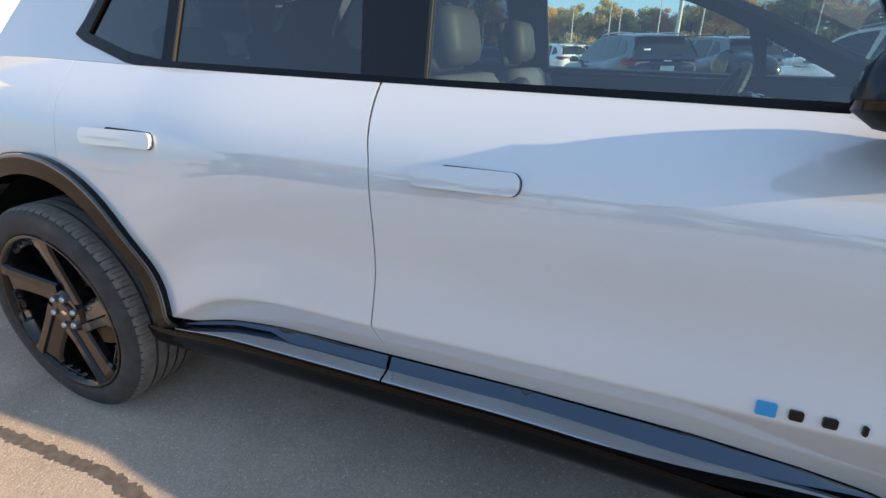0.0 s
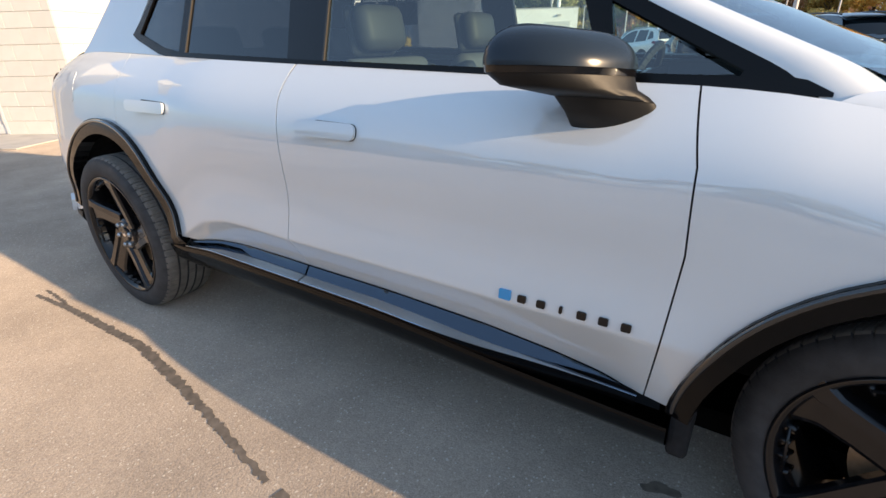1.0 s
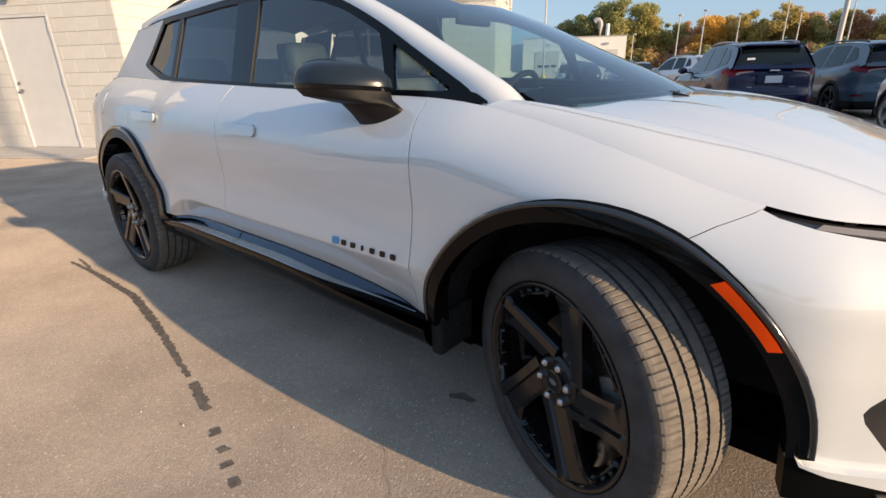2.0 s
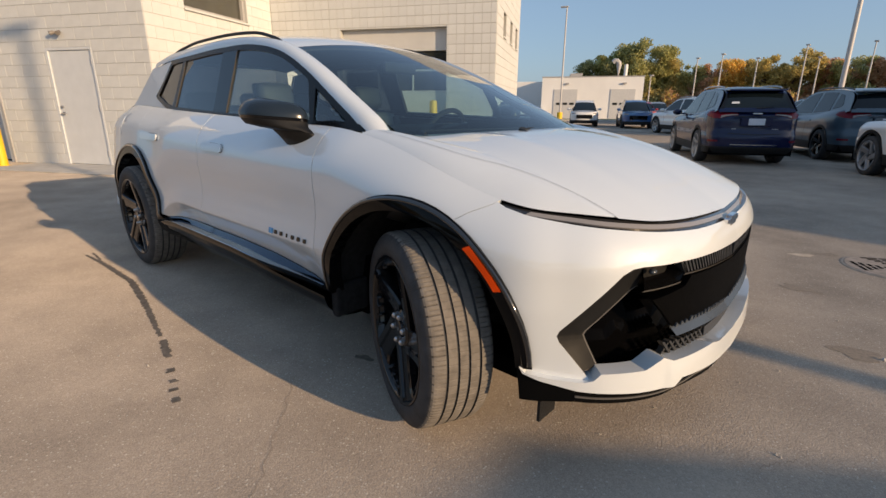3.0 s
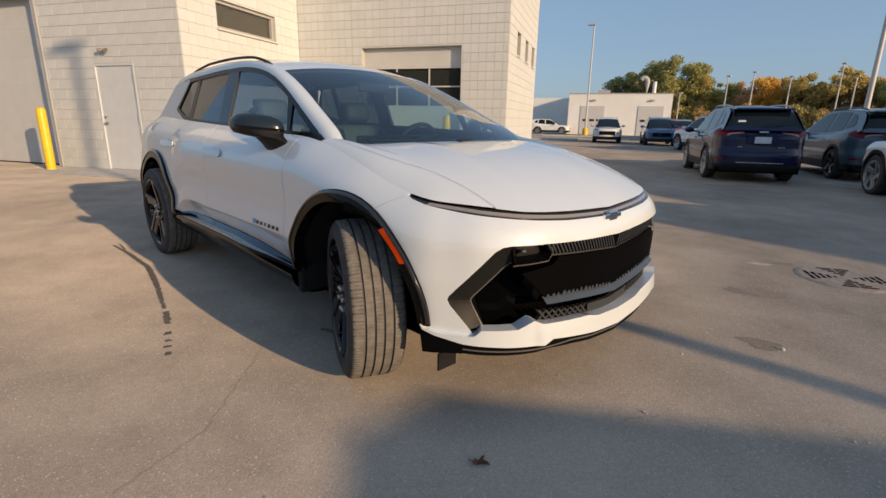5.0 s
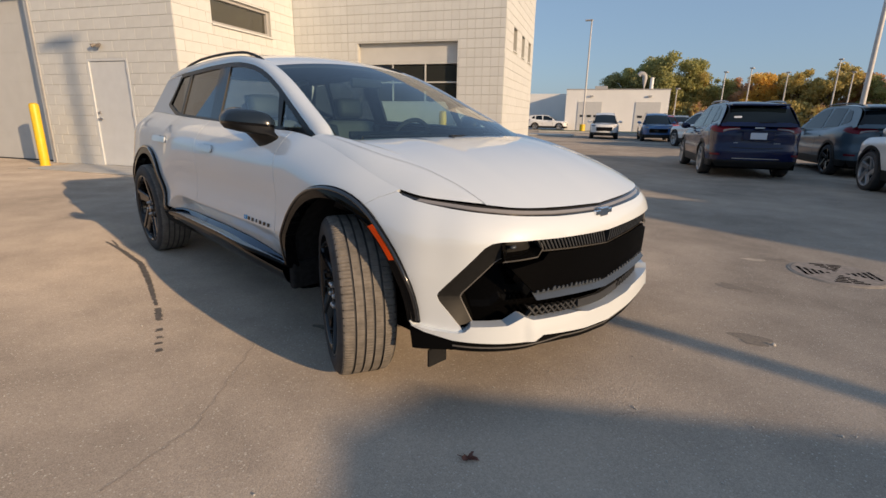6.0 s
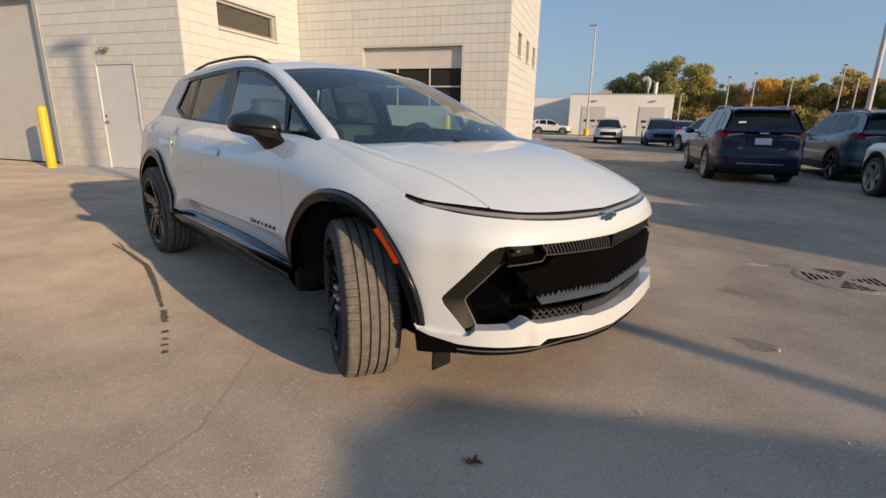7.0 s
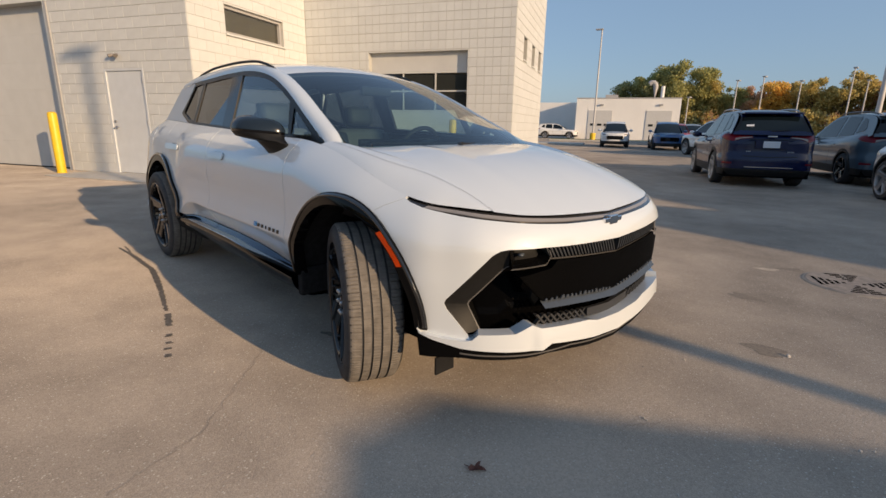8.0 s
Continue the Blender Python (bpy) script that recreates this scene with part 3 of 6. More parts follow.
LAMP_LOW = [(3.31, 0.911), (3.345, 0.898), (3.42, 0.883), (3.6, 0.861), (3.87, 0.839), (4.1, 0.822), (SKIN.t1, 0.808)]
DOOR_CUT = [(1.182, TOP(1.182)), (1.224, 1.0), (1.234, 0.857), (1.231, 0.74), (1.222, 0.610), (1.226, 0.56), (1.240, 0.485)]
FRONT_CUT = [(2.382, 0.413), (2.403, 0.6), (2.418, 0.807), (2.409, 0.98), (2.376, TOP(2.376))]
SILL_TOP = [(1.240, 0.485), (1.6, 0.485), (1.95, 0.472), (2.15, 0.448), (2.33, 0.411), (2.382, 0.411)]
CREASE_CUTS = [(1.2, 0.601 + d, 2.0, 0.602 + d) for d in (-0.0032, -0.0008, 0.0008, 0.0032)]
REAR_CUT = [(0.075, TOP(0.075)), (0.125, 1.14), (0.145, 1.06), (0.138, 0.98), (0.135, 0.906)]

for right in (True, False):
    skin = dict(parent=car, mirror=right, sign=-1, step=0.022)
    gap = 0.0017
    clip("rear_door", [(a - gap, b) for a, b in DOOR_CUT[::-1]] + top_line(1.176, 0.079, 14) + [(a + gap, b) for a, b in REAR_CUT[1:]]
         + arc(*ARCH_R, 75.5, 11, 14) + [(0.60, 0.466), (0.72, 0.482), (0.9, 0.487), (1.234, 0.485)][:-1], SKIN, PAINT, **dict(skin, step=0.0105, cuts=CREASE_CUTS))
    clip("front_door", SILL_TOP + FRONT_CUT[1:] + top_line(2.36, 1.188, 14) + [(a + gap, b) for a, b in DOOR_CUT[1:-1]], SKIN, PAINT, **dict(skin, step=0.0105, cuts=CREASE_CUTS))
    clip("quarter_panel", REAR_CUT[::-1] + top_line(0.07, SKIN.t0, 24)[1:] + [(SKIN.t0, 0.42), (-0.6, 0.40), (-0.51, 0.42)] + arc(*ARCH_R, 162, 77, 18), SKIN, PAINT, **skin)
    clip("rear_bumper", [(SKIN.t0, 0.415), (-0.6, 0.395), (-0.53, 0.40), (-0.55, 0.26), (SKIN.t0, 0.24)], SKIN, MATTE_BLACK, **skin)
    clip("front_fender", [(a + 0.004, b) for a, b in FRONT_CUT] + top_line(2.39, 3.318, 14) + [(3.301, 0.9065), (3.2365, 0.8785), (3.1915, 0.8515)] + arc(*ARCH_F, 64, 171, 20) + [(2.44, 0.42)], SKIN, PAINT, **skin)
    clip("front_bumper", [(3.193, 0.850), (3.238, 0.877), (3.302, 0.905)] + LAMP_LOW + MOUTH_TOP + MOUTH_SIDE + [(3.668, 0.385), (3.55, 0.382), (3.47, 0.398), (3.452, 0.42)]
         + arc(*ARCH_F, 20, 63.5, 10), SKIN, PAINT, **skin)
    clip("chin", [(3.452, 0.418), (3.47, 0.401), (3.55, 0.391), (3.645, 0.388), (3.672, 0.396), (3.692, 0.418), (3.832, 0.419), (3.898, 0.448), (3.937, 0.431), (4.20, 0.410), (4.27, 0.392), (SKIN.t1, 0.382), (SKIN.t1, 0.306), (4.25, 0.322), (4.11, 0.342), (3.985, 0.360),
                  (3.945, 0.341), (3.8, 0.347), (3.625, 0.358), (3.514, 0.380), (3.462, 0.398)], chin_skin, PAINT, thick=0.07, **dict(skin, step=0.012))
    clip("splitter", [(3.44, 0.42), (3.47, 0.392), (3.514, 0.376), (3.625, 0.354), (3.8, 0.343), (3.945, 0.337), (3.985, 0.356), (4.11, 0.338), (4.25, 0.318), (SKIN.t1, 0.302), (SKIN.t1, 0.262), (4.25, 0.278), (4.11, 0.297), (3.985, 0.309), (3.92, 0.306), (3.8, 0.308),
                      (3.625, 0.312), (3.5, 0.296), (3.455, 0.292)], SKIN, SPLIT_BLACK, out=0.006, thick=0.05, **skin)
    lip_line = [(3.625, 0.334), (3.8, 0.327), (3.945, 0.322), (4.11, 0.318), (4.25, 0.299), (SKIN.t1, 0.283)]
    clip("splitter_lip", lip_line + [(a, b - 0.005) for a, b in lip_line[::-1]], SKIN, EDGE_GREY, out=0.011, thick=0.012, **skin)
    clip("headlamp", [(a, b - 0.003) for a, b in LAMP_LOW] + top_line(SKIN.t1, 3.33, 20), SKIN, LAMP_LENS, out=-0.012, **skin)
    clip("light_bar", [(3.42, 0.886), (3.87, 0.849), (4.1, 0.834), (SKIN.t1, 0.819), (SKIN.t1, 0.829), (4.1, 0.845), (3.87, 0.861), (3.44, 0.894)], SKIN, LIGHT_BAR, out=-0.006, **skin)
    clip("marker_lamp", arc(ARCH_F[0], ARCH_F[1], 0.509, 34, 53, 12) + arc(ARCH_F[0], ARCH_F[1], 0.487, 54.5, 35, 12), SKIN, AMBER, out=0.018, **skin)
    # arch cladding
    for (cx, cz, r), a0, a1, depth in ((ARCH_R, 8, 172, 0.066), (ARCH_F, 4, 176, 0.05)):
        outer, inner = arc(cx, cz, r + 0.002, a0, a1, 30), arc(cx, cz, r - depth, a1, a0, 30)
        clip("arch_cladding", outer + inner, SKIN, CLADDING, out=0.016 if cx < 1 else 0.012, thick=0.06, **skin)

        def lip(a, v, cx=cx, cz=cz, r=r):
            k = r - 0.0065 + 0.0075 * math.cos(v)
            return SKIN(cx + k * math.cos(a), cz + k * math.sin(a), (0.017 if cx < 1 else 0.013) + 0.006 * math.sin(v))
        patch("arch_lip", lip, (radians(a0 + 1), radians(a1 - 1), 60), (-0.4, math.pi + 0.4, 8), LIP_BLACK, car, mirror=right)

        def well(a, y, cx=cx, cz=cz, r=r):
            return cx + (r - 0.03) * math.cos(a), y, cz + (r - 0.03) * math.sin(a)
        patch("wheel_well", well, (0.08, math.pi - 0.08, 28), (0.5, 0.86, 2), WELL, car, mirror=right)
        bm = bmesh.new()
        ring = [bm.verts.new((cx + r * math.cos(a), -0.5 if right else 0.5, max(0.33, cz + r * math.sin(a)))) for a in [2 * math.pi * i / 28 for i in range(28)]]
        bm.faces.new(ring)
        part("well_wall", bm, WELL, car)
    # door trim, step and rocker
    clip("door_trim", [(0.56, 0.450), (0.62, 0.467), (0.74, 0.481), (0.9, 0.485), (1.234, 0.482), (1.234, 0.455), (0.93, 0.455), (0.86, 0.470), (0.74, 0.470)], trim_skin, TRIM_SKY_NAVY, out=0.003, **skin)
    clip("door_trim", [(1.244, 0.482), (1.6, 0.482), (1.95, 0.469), (2.15, 0.445), (2.33, 0.407), (2.2, 0.418), (1.8, 0.438), (1.244, 0.453)], trim_skin, TRIM_SKY_NAVY, out=0.003, **skin)
    for x0, x1 in ((0.52, 1.236), (1.242, 2.37)):
        def step_at(x, v, e=(x0, x1)):
            q = spline([(0, 0.856), (1, 0.884), (2, 0.912), (3, 0.912)])(v)
            z = spline([(0, 0.458), (1, 0.453), (2, 0.445), (3, 0.434)])(v)
            drop = 0.05 * ease(x, 1.5, 2.5) + 0.02 * ease(-x, -0.75, -0.45)
            q = 0.862 + (q - 0.862) * (1 - 0.8 * ease(x, 1.95, 2.36))
            return x, q - 0.012 * ease(x, 1.9, 2.4), z - drop
        def step_end(x):
            return 2.05 - 1.5 * ease(x, 1.6, 2.36)

        def upper(x, w, step_at=step_at):
            return step_at(x, w * 0.4 * ease(x, 0.74, 0.98))

        def lower(x, w, step_at=step_at):
            v = 0.4 * ease(x, 0.74, 0.98)
            return step_at(x, v + (step_end(x) - v) * w)

        def edge(x, w, step_at=step_at):
            return step_at(x, step_end(x) + (3 - step_end(x)) * w)
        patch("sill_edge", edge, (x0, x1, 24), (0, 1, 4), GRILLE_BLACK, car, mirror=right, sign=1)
        patch("sill_step", lower, (x0, x1, 24), (0, 1, 8), STEP_SKY_GREY, car, mirror=right, sign=1)
        patch("sill_band", upper, (max(x0, 0.76), x1, 24), (0, 1, 4), TRIM_SKY_NAVY, car, mirror=right, sign=1)

    def rocker(x, v):
        q = spline([(0, 0.913), (1, 0.912), (2, 0.885), (3, 0.80), (4, 0.62)])(v)
        z = spline([(0, 0.436), (1, 0.412), (2, 0.345), (3, 0.280), (4, 0.255)])(v)
        drop = 0.05 * ease(x, 1.5, 2.5) + 0.02 * ease(-x, -0.75, -0.45)
        return x, q - 0.012 * ease(x, 1.9, 2.4), z - drop * (1 - v / 5)
    patch("rocker", rocker, (0.40, 2.45, 40), (0, 4, 12), CLADDING, car, mirror=right, sign=1)
    y0, y1 = (-0.87, -0.60) if right else (0.60, 0.87)
    part("splash_guard", boxed(2.452, 2.50, y0, y1, 0.285, 0.44, bevel=0.012), WELL, car)
    # windows
    pane = dict(parent=car, mirror=right, sign=-1, thick=0.004)
    dlo = [(CURVE_A[0](0.2 + 0.8 * i / 40), CURVE_A[1](0.2 + 0.8 * i / 40)) for i in range(41)]
    low = [(2.59, 1.098), (2.1, 1.105), (1.25, 1.130), (0.47, 1.158), (0.30, 1.185), (0.10, 1.245), (0.06, 1.265)]
    inner = [(x - 0.012 * ease(x, 1.5, 2.5), z - 0.03) for x, z in dlo if 0.3 < x < 2.47]
    belt_in = [(2.44, 1.130), (2.1, 1.136), (1.25, 1.160), (0.48, 1.190), (0.31, 1.214), (0.125, 1.268), (0.275, 1.474)]
    clip("window_trim", dlo + low[:1] + [belt_in[0]] + inner[::-1] + [belt_in[-1]], side_glass, TRIM_BLACK, out=0.004, thick=0.02, parent=car, mirror=right, sign=-1)
    clip("belt_trim", low + belt_in[-1::-1][:1] + belt_in[:-1][::-1], side_glass, TRIM_BLACK, out=0.005, thick=0.02, parent=car, mirror=right, sign=-1)
    clip("window", [(x, z) for x, z in inner if 1.262 < x < 2.10] + [(2.14, 1.285), (2.185, 1.13), (2.1, 1.13), (1.28, 1.155)], side_glass, GLASS_CLEAR, out=-0.004, **pane)
    clip("quarter_window", [(2.17, 1.27), (2.28, 1.215), (2.43, 1.135), (2.215, 1.128)], side_glass, GLASS_CLEAR, out=-0.004, **pane)
    clip("rear_window", [(x, z) for x, z in inner if 0.51 < x < 1.09] + [(1.10, 1.505), (1.13, 1.155), (0.49, 1.185)], side_glass, GLASS_DARK, out=-0.004, **pane)
    clip("rear_quarter_window", [(0.275, 1.474), (0.49, 1.486), (0.46, 1.19), (0.31, 1.214), (0.125, 1.268)], side_glass, GLASS_DARK, out=-0.004, **pane)
    trim = dict(parent=car, mirror=right, sign=-1, thick=0.02, out=0.003)
    clip("pillar_trim", [(1.085, 1.51), (1.268, 1.51), (1.285, 1.15), (1.12, 1.15)], side_glass, GLOSS_BLACK, **trim)
    clip("pillar_trim", [(0.475, 1.488), (0.515, 1.488), (0.492, 1.185), (0.452, 1.187)], side_glass, TRIM_BLACK, **trim)
    clip("pillar_trim", [(2.085, 1.33), (2.16, 1.30), (2.205, 1.12), (2.175, 1.12)], side_glass, TRIM_BLACK, **trim)
    # paler strips paint the reflection along the pillar trims' edges
    clip("window_seal", [(0.515, 1.487), (0.522, 1.487), (0.500, 1.186), (0.493, 1.186)], side_glass, EDGE_GLINT, **trim)
    clip("window_seal", [(1.268, 1.509), (1.275, 1.509), (1.292, 1.152), (1.285, 1.152)], side_glass, EDGE_GLINT, **trim)
    patch("roof_rail_panel", cant_rail, (0, 1.04, 84), (0, 1, 8), PAINT, car, sign=-1, mirror=right)
    clip("pillar_panel", [(0.24, 1.507), (0.06, 1.264), (0.10, 1.243), (0.30, 1.184)] + top_line(0.36, -0.46, 12) + [(-0.45, 1.205), (-0.40, 1.24), (-0.15, 1.474), (0.08, 1.492)], side_glass, PAINT, parent=car, mirror=right, sign=-1)
    patch("fender_crown", fender_top, (0, 1, 40), (0, 1, 8), PAINT, car, sign=1, mirror=right)


SEAM_GREY = material("seam_grey", (0.09, 0.09, 0.09), 0.8)


def seam_at(u):
    """The hood's shut line over the fender's crown."""
    v = spline([(0, 0.66), (0.08, 0.62), (0.25, 0.54), (0.4, 0.44), (0.6, 0.18), (0.78, 0.08), (0.9, 0.02), (1.0, 0.02)])(u)
    return fender_top(u, v)


for right in (True, False):
    flip = -1 if right else 1
    bm, last = bmesh.new(), None
    for k in range(61):
        u = 0.02 + 0.97 * k / 60
        p, q = Vector(seam_at(u)), Vector(seam_at(u + 0.01)) - Vector(seam_at(u - 0.01))
        side = q.cross(Vector((0, 0, 1))).normalized() * 0.0009
        pair = [bm.verts.new((c.x, c.y * flip, c.z + 0.0016)) for c in (p - side, p + side)]
        if last:
            bm.faces.new((last[0], last[1], pair[1], pair[0]))
        last = pair
    part("hood_seam", bm, SEAM_GREY, car)
patch("hood", hood, (0, 1, 60), (-1, 1, 48), PAINT, car, sign=1)
patch("roof", canopy, (0, 0.65, 40), (-1, 1, 24), PAINT, car)
patch("windshield", canopy, (0.652, 1.02, 30), (-1, 1, 24), GLASS_SHIELD, car)


def tailgate(w, v):
    a = (-0.13, 0.525 * w, 1.518 + 0.045 * (1 - w * w))
    b = (-0.50 + 0.12 * w * w, 0.69 * w, 1.205)
    return a[0] + (b[0] - a[0]) * v, a[1] + (b[1] - a[1]) * v, a[2] + (b[2] - a[2]) * v


patch("tailgate_window", tailgate, (-1, 1, 16), (0, 1, 6), GLASS_DARK, car)


def rear_deck(w, v):
    a, t = tailgate(w, 1.0), -0.62 - 1.05 * (1 - abs(w))
    b = SKIN(t, TOP(t) - 0.002)
    return a[0] + (b[0] - a[0]) * v, a[1] + (math.copysign(b[1], w) - a[1]) * v, a[2] + (b[2] - a[2]) * v + 0.03 * v * (1 - v)


patch("tailgate", rear_deck, (-1, 1, 24), (0, 1, 8), PAINT, car)
part("spoiler", boxed(-0.30, -0.14, -0.50, 0.50, 1.515, 1.545, bevel=0.012), PAINT, car)
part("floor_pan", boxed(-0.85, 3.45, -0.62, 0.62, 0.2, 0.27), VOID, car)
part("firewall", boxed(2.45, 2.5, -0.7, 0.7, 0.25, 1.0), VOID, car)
for side in (-1, 1):
    wheel(car, pose(0.004, side * 0.829, 0.3808, 0, 0, 0 if side < 0 else 180), 1.01, spin=-0.14)
    wheel(car, pose(2.954, side * 0.79, 0.377, 0, 0, -24 + (0 if side < 0 else 180)))


# ---- the white car: fittings ----
def rounded(a0, a1, b0, b1, r, n=5):
    pts = []
    for cx, cz, s in ((a1 - r, b1 - r, 0), (a0 + r, b1 - r, 90), (a0 + r, b0 + r, 180), (a1 - r, b0 + r, 270)):
        pts += arc(cx, cz, r, s, s + 90, n)
    return pts


def tilted(pts, cx, cz, slope_z):
    return [(a, b + slope_z * (a - cx)) for a, b in pts]


TAIL_DARK = material("tail_lens", (0.06, 0.008, 0.01), 0.15, coat=0.6)
GAP_DARK = material("gap_dark", (0.01, 0.01, 0.01), 0.8)
MESH_GREY = material("grille_grey", (0.032, 0.032, 0.032), 0.45, vary=0.15, scale=40)


def band(name, edge_a, edge_b, out_a, out_b, mat, right, n=4):
    """A sloping strip on the skin between two lines of as many points, each at its own distance from the skin."""
    bm, rows = bmesh.new(), []
    flip = -1 if right else 1
    for k in range(len(edge_a) - 1):
        for j in range(n + (k == len(edge_a) - 2)):
            u = j / n
            a = [edge_a[k][i] + (edge_a[k + 1][i] - edge_a[k][i]) * u for i in (0, 1)]
            b = [edge_b[k][i] + (edge_b[k + 1][i] - edge_b[k][i]) * u for i in (0, 1)]
            row = []
            for m in range(4):
                v = m / 3
                p = SKIN(a[0] + (b[0] - a[0]) * v, a[1] + (b[1] - a[1]) * v, out_a + (out_b - out_a) * v)
                row.append(bm.verts.new((p[0], p[1] * flip, p[2])))
            rows.append(row)
    for p, q in zip(rows, rows[1:]):
        for m in range(3):
            bm.faces.new((p[m], q[m], q[m + 1], p[m + 1]))
    return part(name, bm, mat, car, smooth=True, sharp=30)


BAR_GREY = material("bar_grey", (0.03, 0.032, 0.035), 0.32, vary=0.1, scale=30)
for right in (True, False):
    skin = dict(parent=car, mirror=right, sign=-1)
    for x0, x1, z, swing in ((0.312, 0.568, 0.994, 0.11), (1.334, 1.560, 0.978, 0.055)):
        def grip(t, q, x1=x1, swing=swing):
            return SKIN(t, q, out=swing * (x1 - t))
        clip("handle_recess", tilted(rounded(x0 + 0.05, x1 + 0.003, z - 0.0228, z + 0.0228, 0.02), x1, z, -0.02), SKIN, GAP_DARK, out=0.0015, thick=0.0, step=0.02, **skin)
        clip("door_handle", tilted(rounded(x0, x1, z - 0.021, z + 0.021, 0.018), x1, z, -0.02), grip, PAINT, out=0.012, thick=0.012, step=0.02, **skin)
    # badge: a blue square and a row of plain dark bars
    clip("badge", rounded(2.024, 2.056, 0.608, 0.634, 0.003), SKIN, BADGE_BLUE, out=0.005, thick=0.005, step=0.02, **skin)
    for k in range(6):
        x = 2.074 + 0.0497 * k
        w = 0.008 if k == 2 else 0.022
        clip("badge", rounded(x + 0.012 - w / 2, x + 0.012 + w / 2, 0.611, 0.630, 0.004), SKIN, GLOSS_BLACK, out=0.005, thick=0.005, step=0.02, **skin)
    clip("tail_lamp", [(-0.80, 1.05), (-0.72, 1.10), (-1.1, 1.10), (-1.6, 1.08), (-1.6, 1.04), (-1.1, 1.03)], SKIN, TAIL_DARK, out=0.006, **skin)
    clip("rear_reflector", [(-0.74, 0.46), (-0.66, 0.44), (-0.66, 0.38), (-0.9, 0.40)], SKIN, PAINT, out=0.02, thick=0.04, **skin)
    clip("fuel_door" if right else "charge_door", rounded(-0.43, -0.29, 0.985, 1.115, 0.02), SKIN, PAINT, out=0.0015, thick=0.004, **skin)
    # grille frame: sloping inward round the mouth; a pale strip paints its inner edge's highlight
    outer = [(3.80, 0.750)] + MOUTH_SIDE + [(3.64, 0.409)]
    inner = [(3.815, 0.676), (3.806, 0.674), (3.785, 0.662), (3.650, 0.534), (3.642, 0.520), (3.648, 0.505), (3.700, 0.411)]
    band("grille_frame", outer, inner, -0.006, -0.045, FRAME_BLACK, right)
    band("frame_glint", inner, [(a + 0.006, b - 0.002) for a, b in inner], -0.044, -0.046, EDGE_GREY, right)
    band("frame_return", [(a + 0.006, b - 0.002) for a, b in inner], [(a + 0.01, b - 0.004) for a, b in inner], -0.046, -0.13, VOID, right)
    # lamp pod: a hollow with a floor, a rim and a small lens
    pod = [(3.80, 0.750), (3.95, 0.749), (3.975, 0.735), (3.985, 0.712), (3.964, 0.682), (3.815, 0.674)]
    floor = [(3.84, 0.745), (3.95, 0.744), (3.962, 0.733), (3.966, 0.712), (3.952, 0.700), (3.845, 0.694)]
    band("lamp_pod", pod + pod[:1], floor + floor[:1], -0.010, -0.060, CLADDING, right)
    clip("pod_floor", floor, SKIN, FRAME_BLACK, out=-0.058, thick=0.0, **skin)
    rim = [(3.975, 0.735), (3.985, 0.712), (3.964, 0.682), (3.815, 0.674)]
    # the painted highlight runs on along the pod's lip
    band("pod_lip", rim, [(3.984, 0.733), (3.993, 0.710), (3.968, 0.675), (3.808, 0.667)], -0.006, -0.010, EDGE_GREY, right)
    p = SKIN(3.875, 0.722)
    bm = bmesh.new()
    bmesh.ops.create_uvsphere(bm, u_segments=16, v_segments=10, radius=1.0, matrix=Matrix.Translation((p[0] - 0.035, -p[1] if right else p[1], p[2])) @ Matrix.Diagonal((0.012, 0.016, 0.009, 1)))
    part("fog_lamp", bm, BAR_SATIN, car, smooth=True)
    # slanted vent slats under the hood's lip
    vent_low = spline([(3.97, 0.706), (4.16, 0.692), (4.36, 0.676), (SKIN.t1, 0.668)])
    vent_high = spline([(3.95, 0.749), (4.1, 0.742), (4.3, 0.733), (SKIN.t1, 0.726)])
    n_slats = 23
    for k in range(n_slats + 1):
        t0 = 3.962 + (SKIN.t1 - 3.962) * k / n_slats
        t2, t3 = min(t0 + 0.024, SKIN.t1), min(t0 + 0.033, SKIN.t1)
        if t3 - t2 < 0.004:
            continue
        clip("vent_slat", [(t0, vent_high(t0)), (t0 + 0.009, vent_high(t0)), (t3, vent_low(t3)), (t2, vent_low(t2))], SKIN, BAR_GREY, out=-0.010, thick=0.035, step=0.05, **skin)
    low_line = [(3.985 + (SKIN.t1 - 3.985) * k / 16, vent_low(3.985 + (SKIN.t1 - 3.985) * k / 16)) for k in range(17)]
    band("vent_lip", low_line, [(a, b - 0.008) for a, b in low_line], -0.006, -0.012, EDGE_GREY, right)
    clip("grille_panel", [(3.846, 0.640), (3.99, 0.662), (4.02, 0.690), (SKIN.t1, 0.660), (SKIN.t1, 0.490), (4.13, 0.522), (3.955, 0.532)], SKIN, GRILLE_MATTE, out=-0.005, thick=0.06, **skin)
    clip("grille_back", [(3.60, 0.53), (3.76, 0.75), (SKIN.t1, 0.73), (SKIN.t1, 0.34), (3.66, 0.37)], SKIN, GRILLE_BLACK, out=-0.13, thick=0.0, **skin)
    # wedge that runs from the pod down to the bar, and the bar: a sloping ledge with a dark under side and a ragged upper edge
    band("grille_wedge", [(3.846, 0.640), (3.90, 0.588), (3.952, 0.540)], [(3.835, 0.628), (3.888, 0.572), (3.955, 0.496)], -0.018, -0.050, GRILLE_BLACK, right)
    high = [(3.950, 0.538), (4.04, 0.534), (4.13, 0.529), (4.25, 0.517), (4.35, 0.506), (SKIN.t1, 0.497)]
    front_edge = [(3.962, 0.503), (4.04, 0.498), (4.14, 0.490), (4.25, 0.479), (4.35, 0.469), (SKIN.t1, 0.459)]
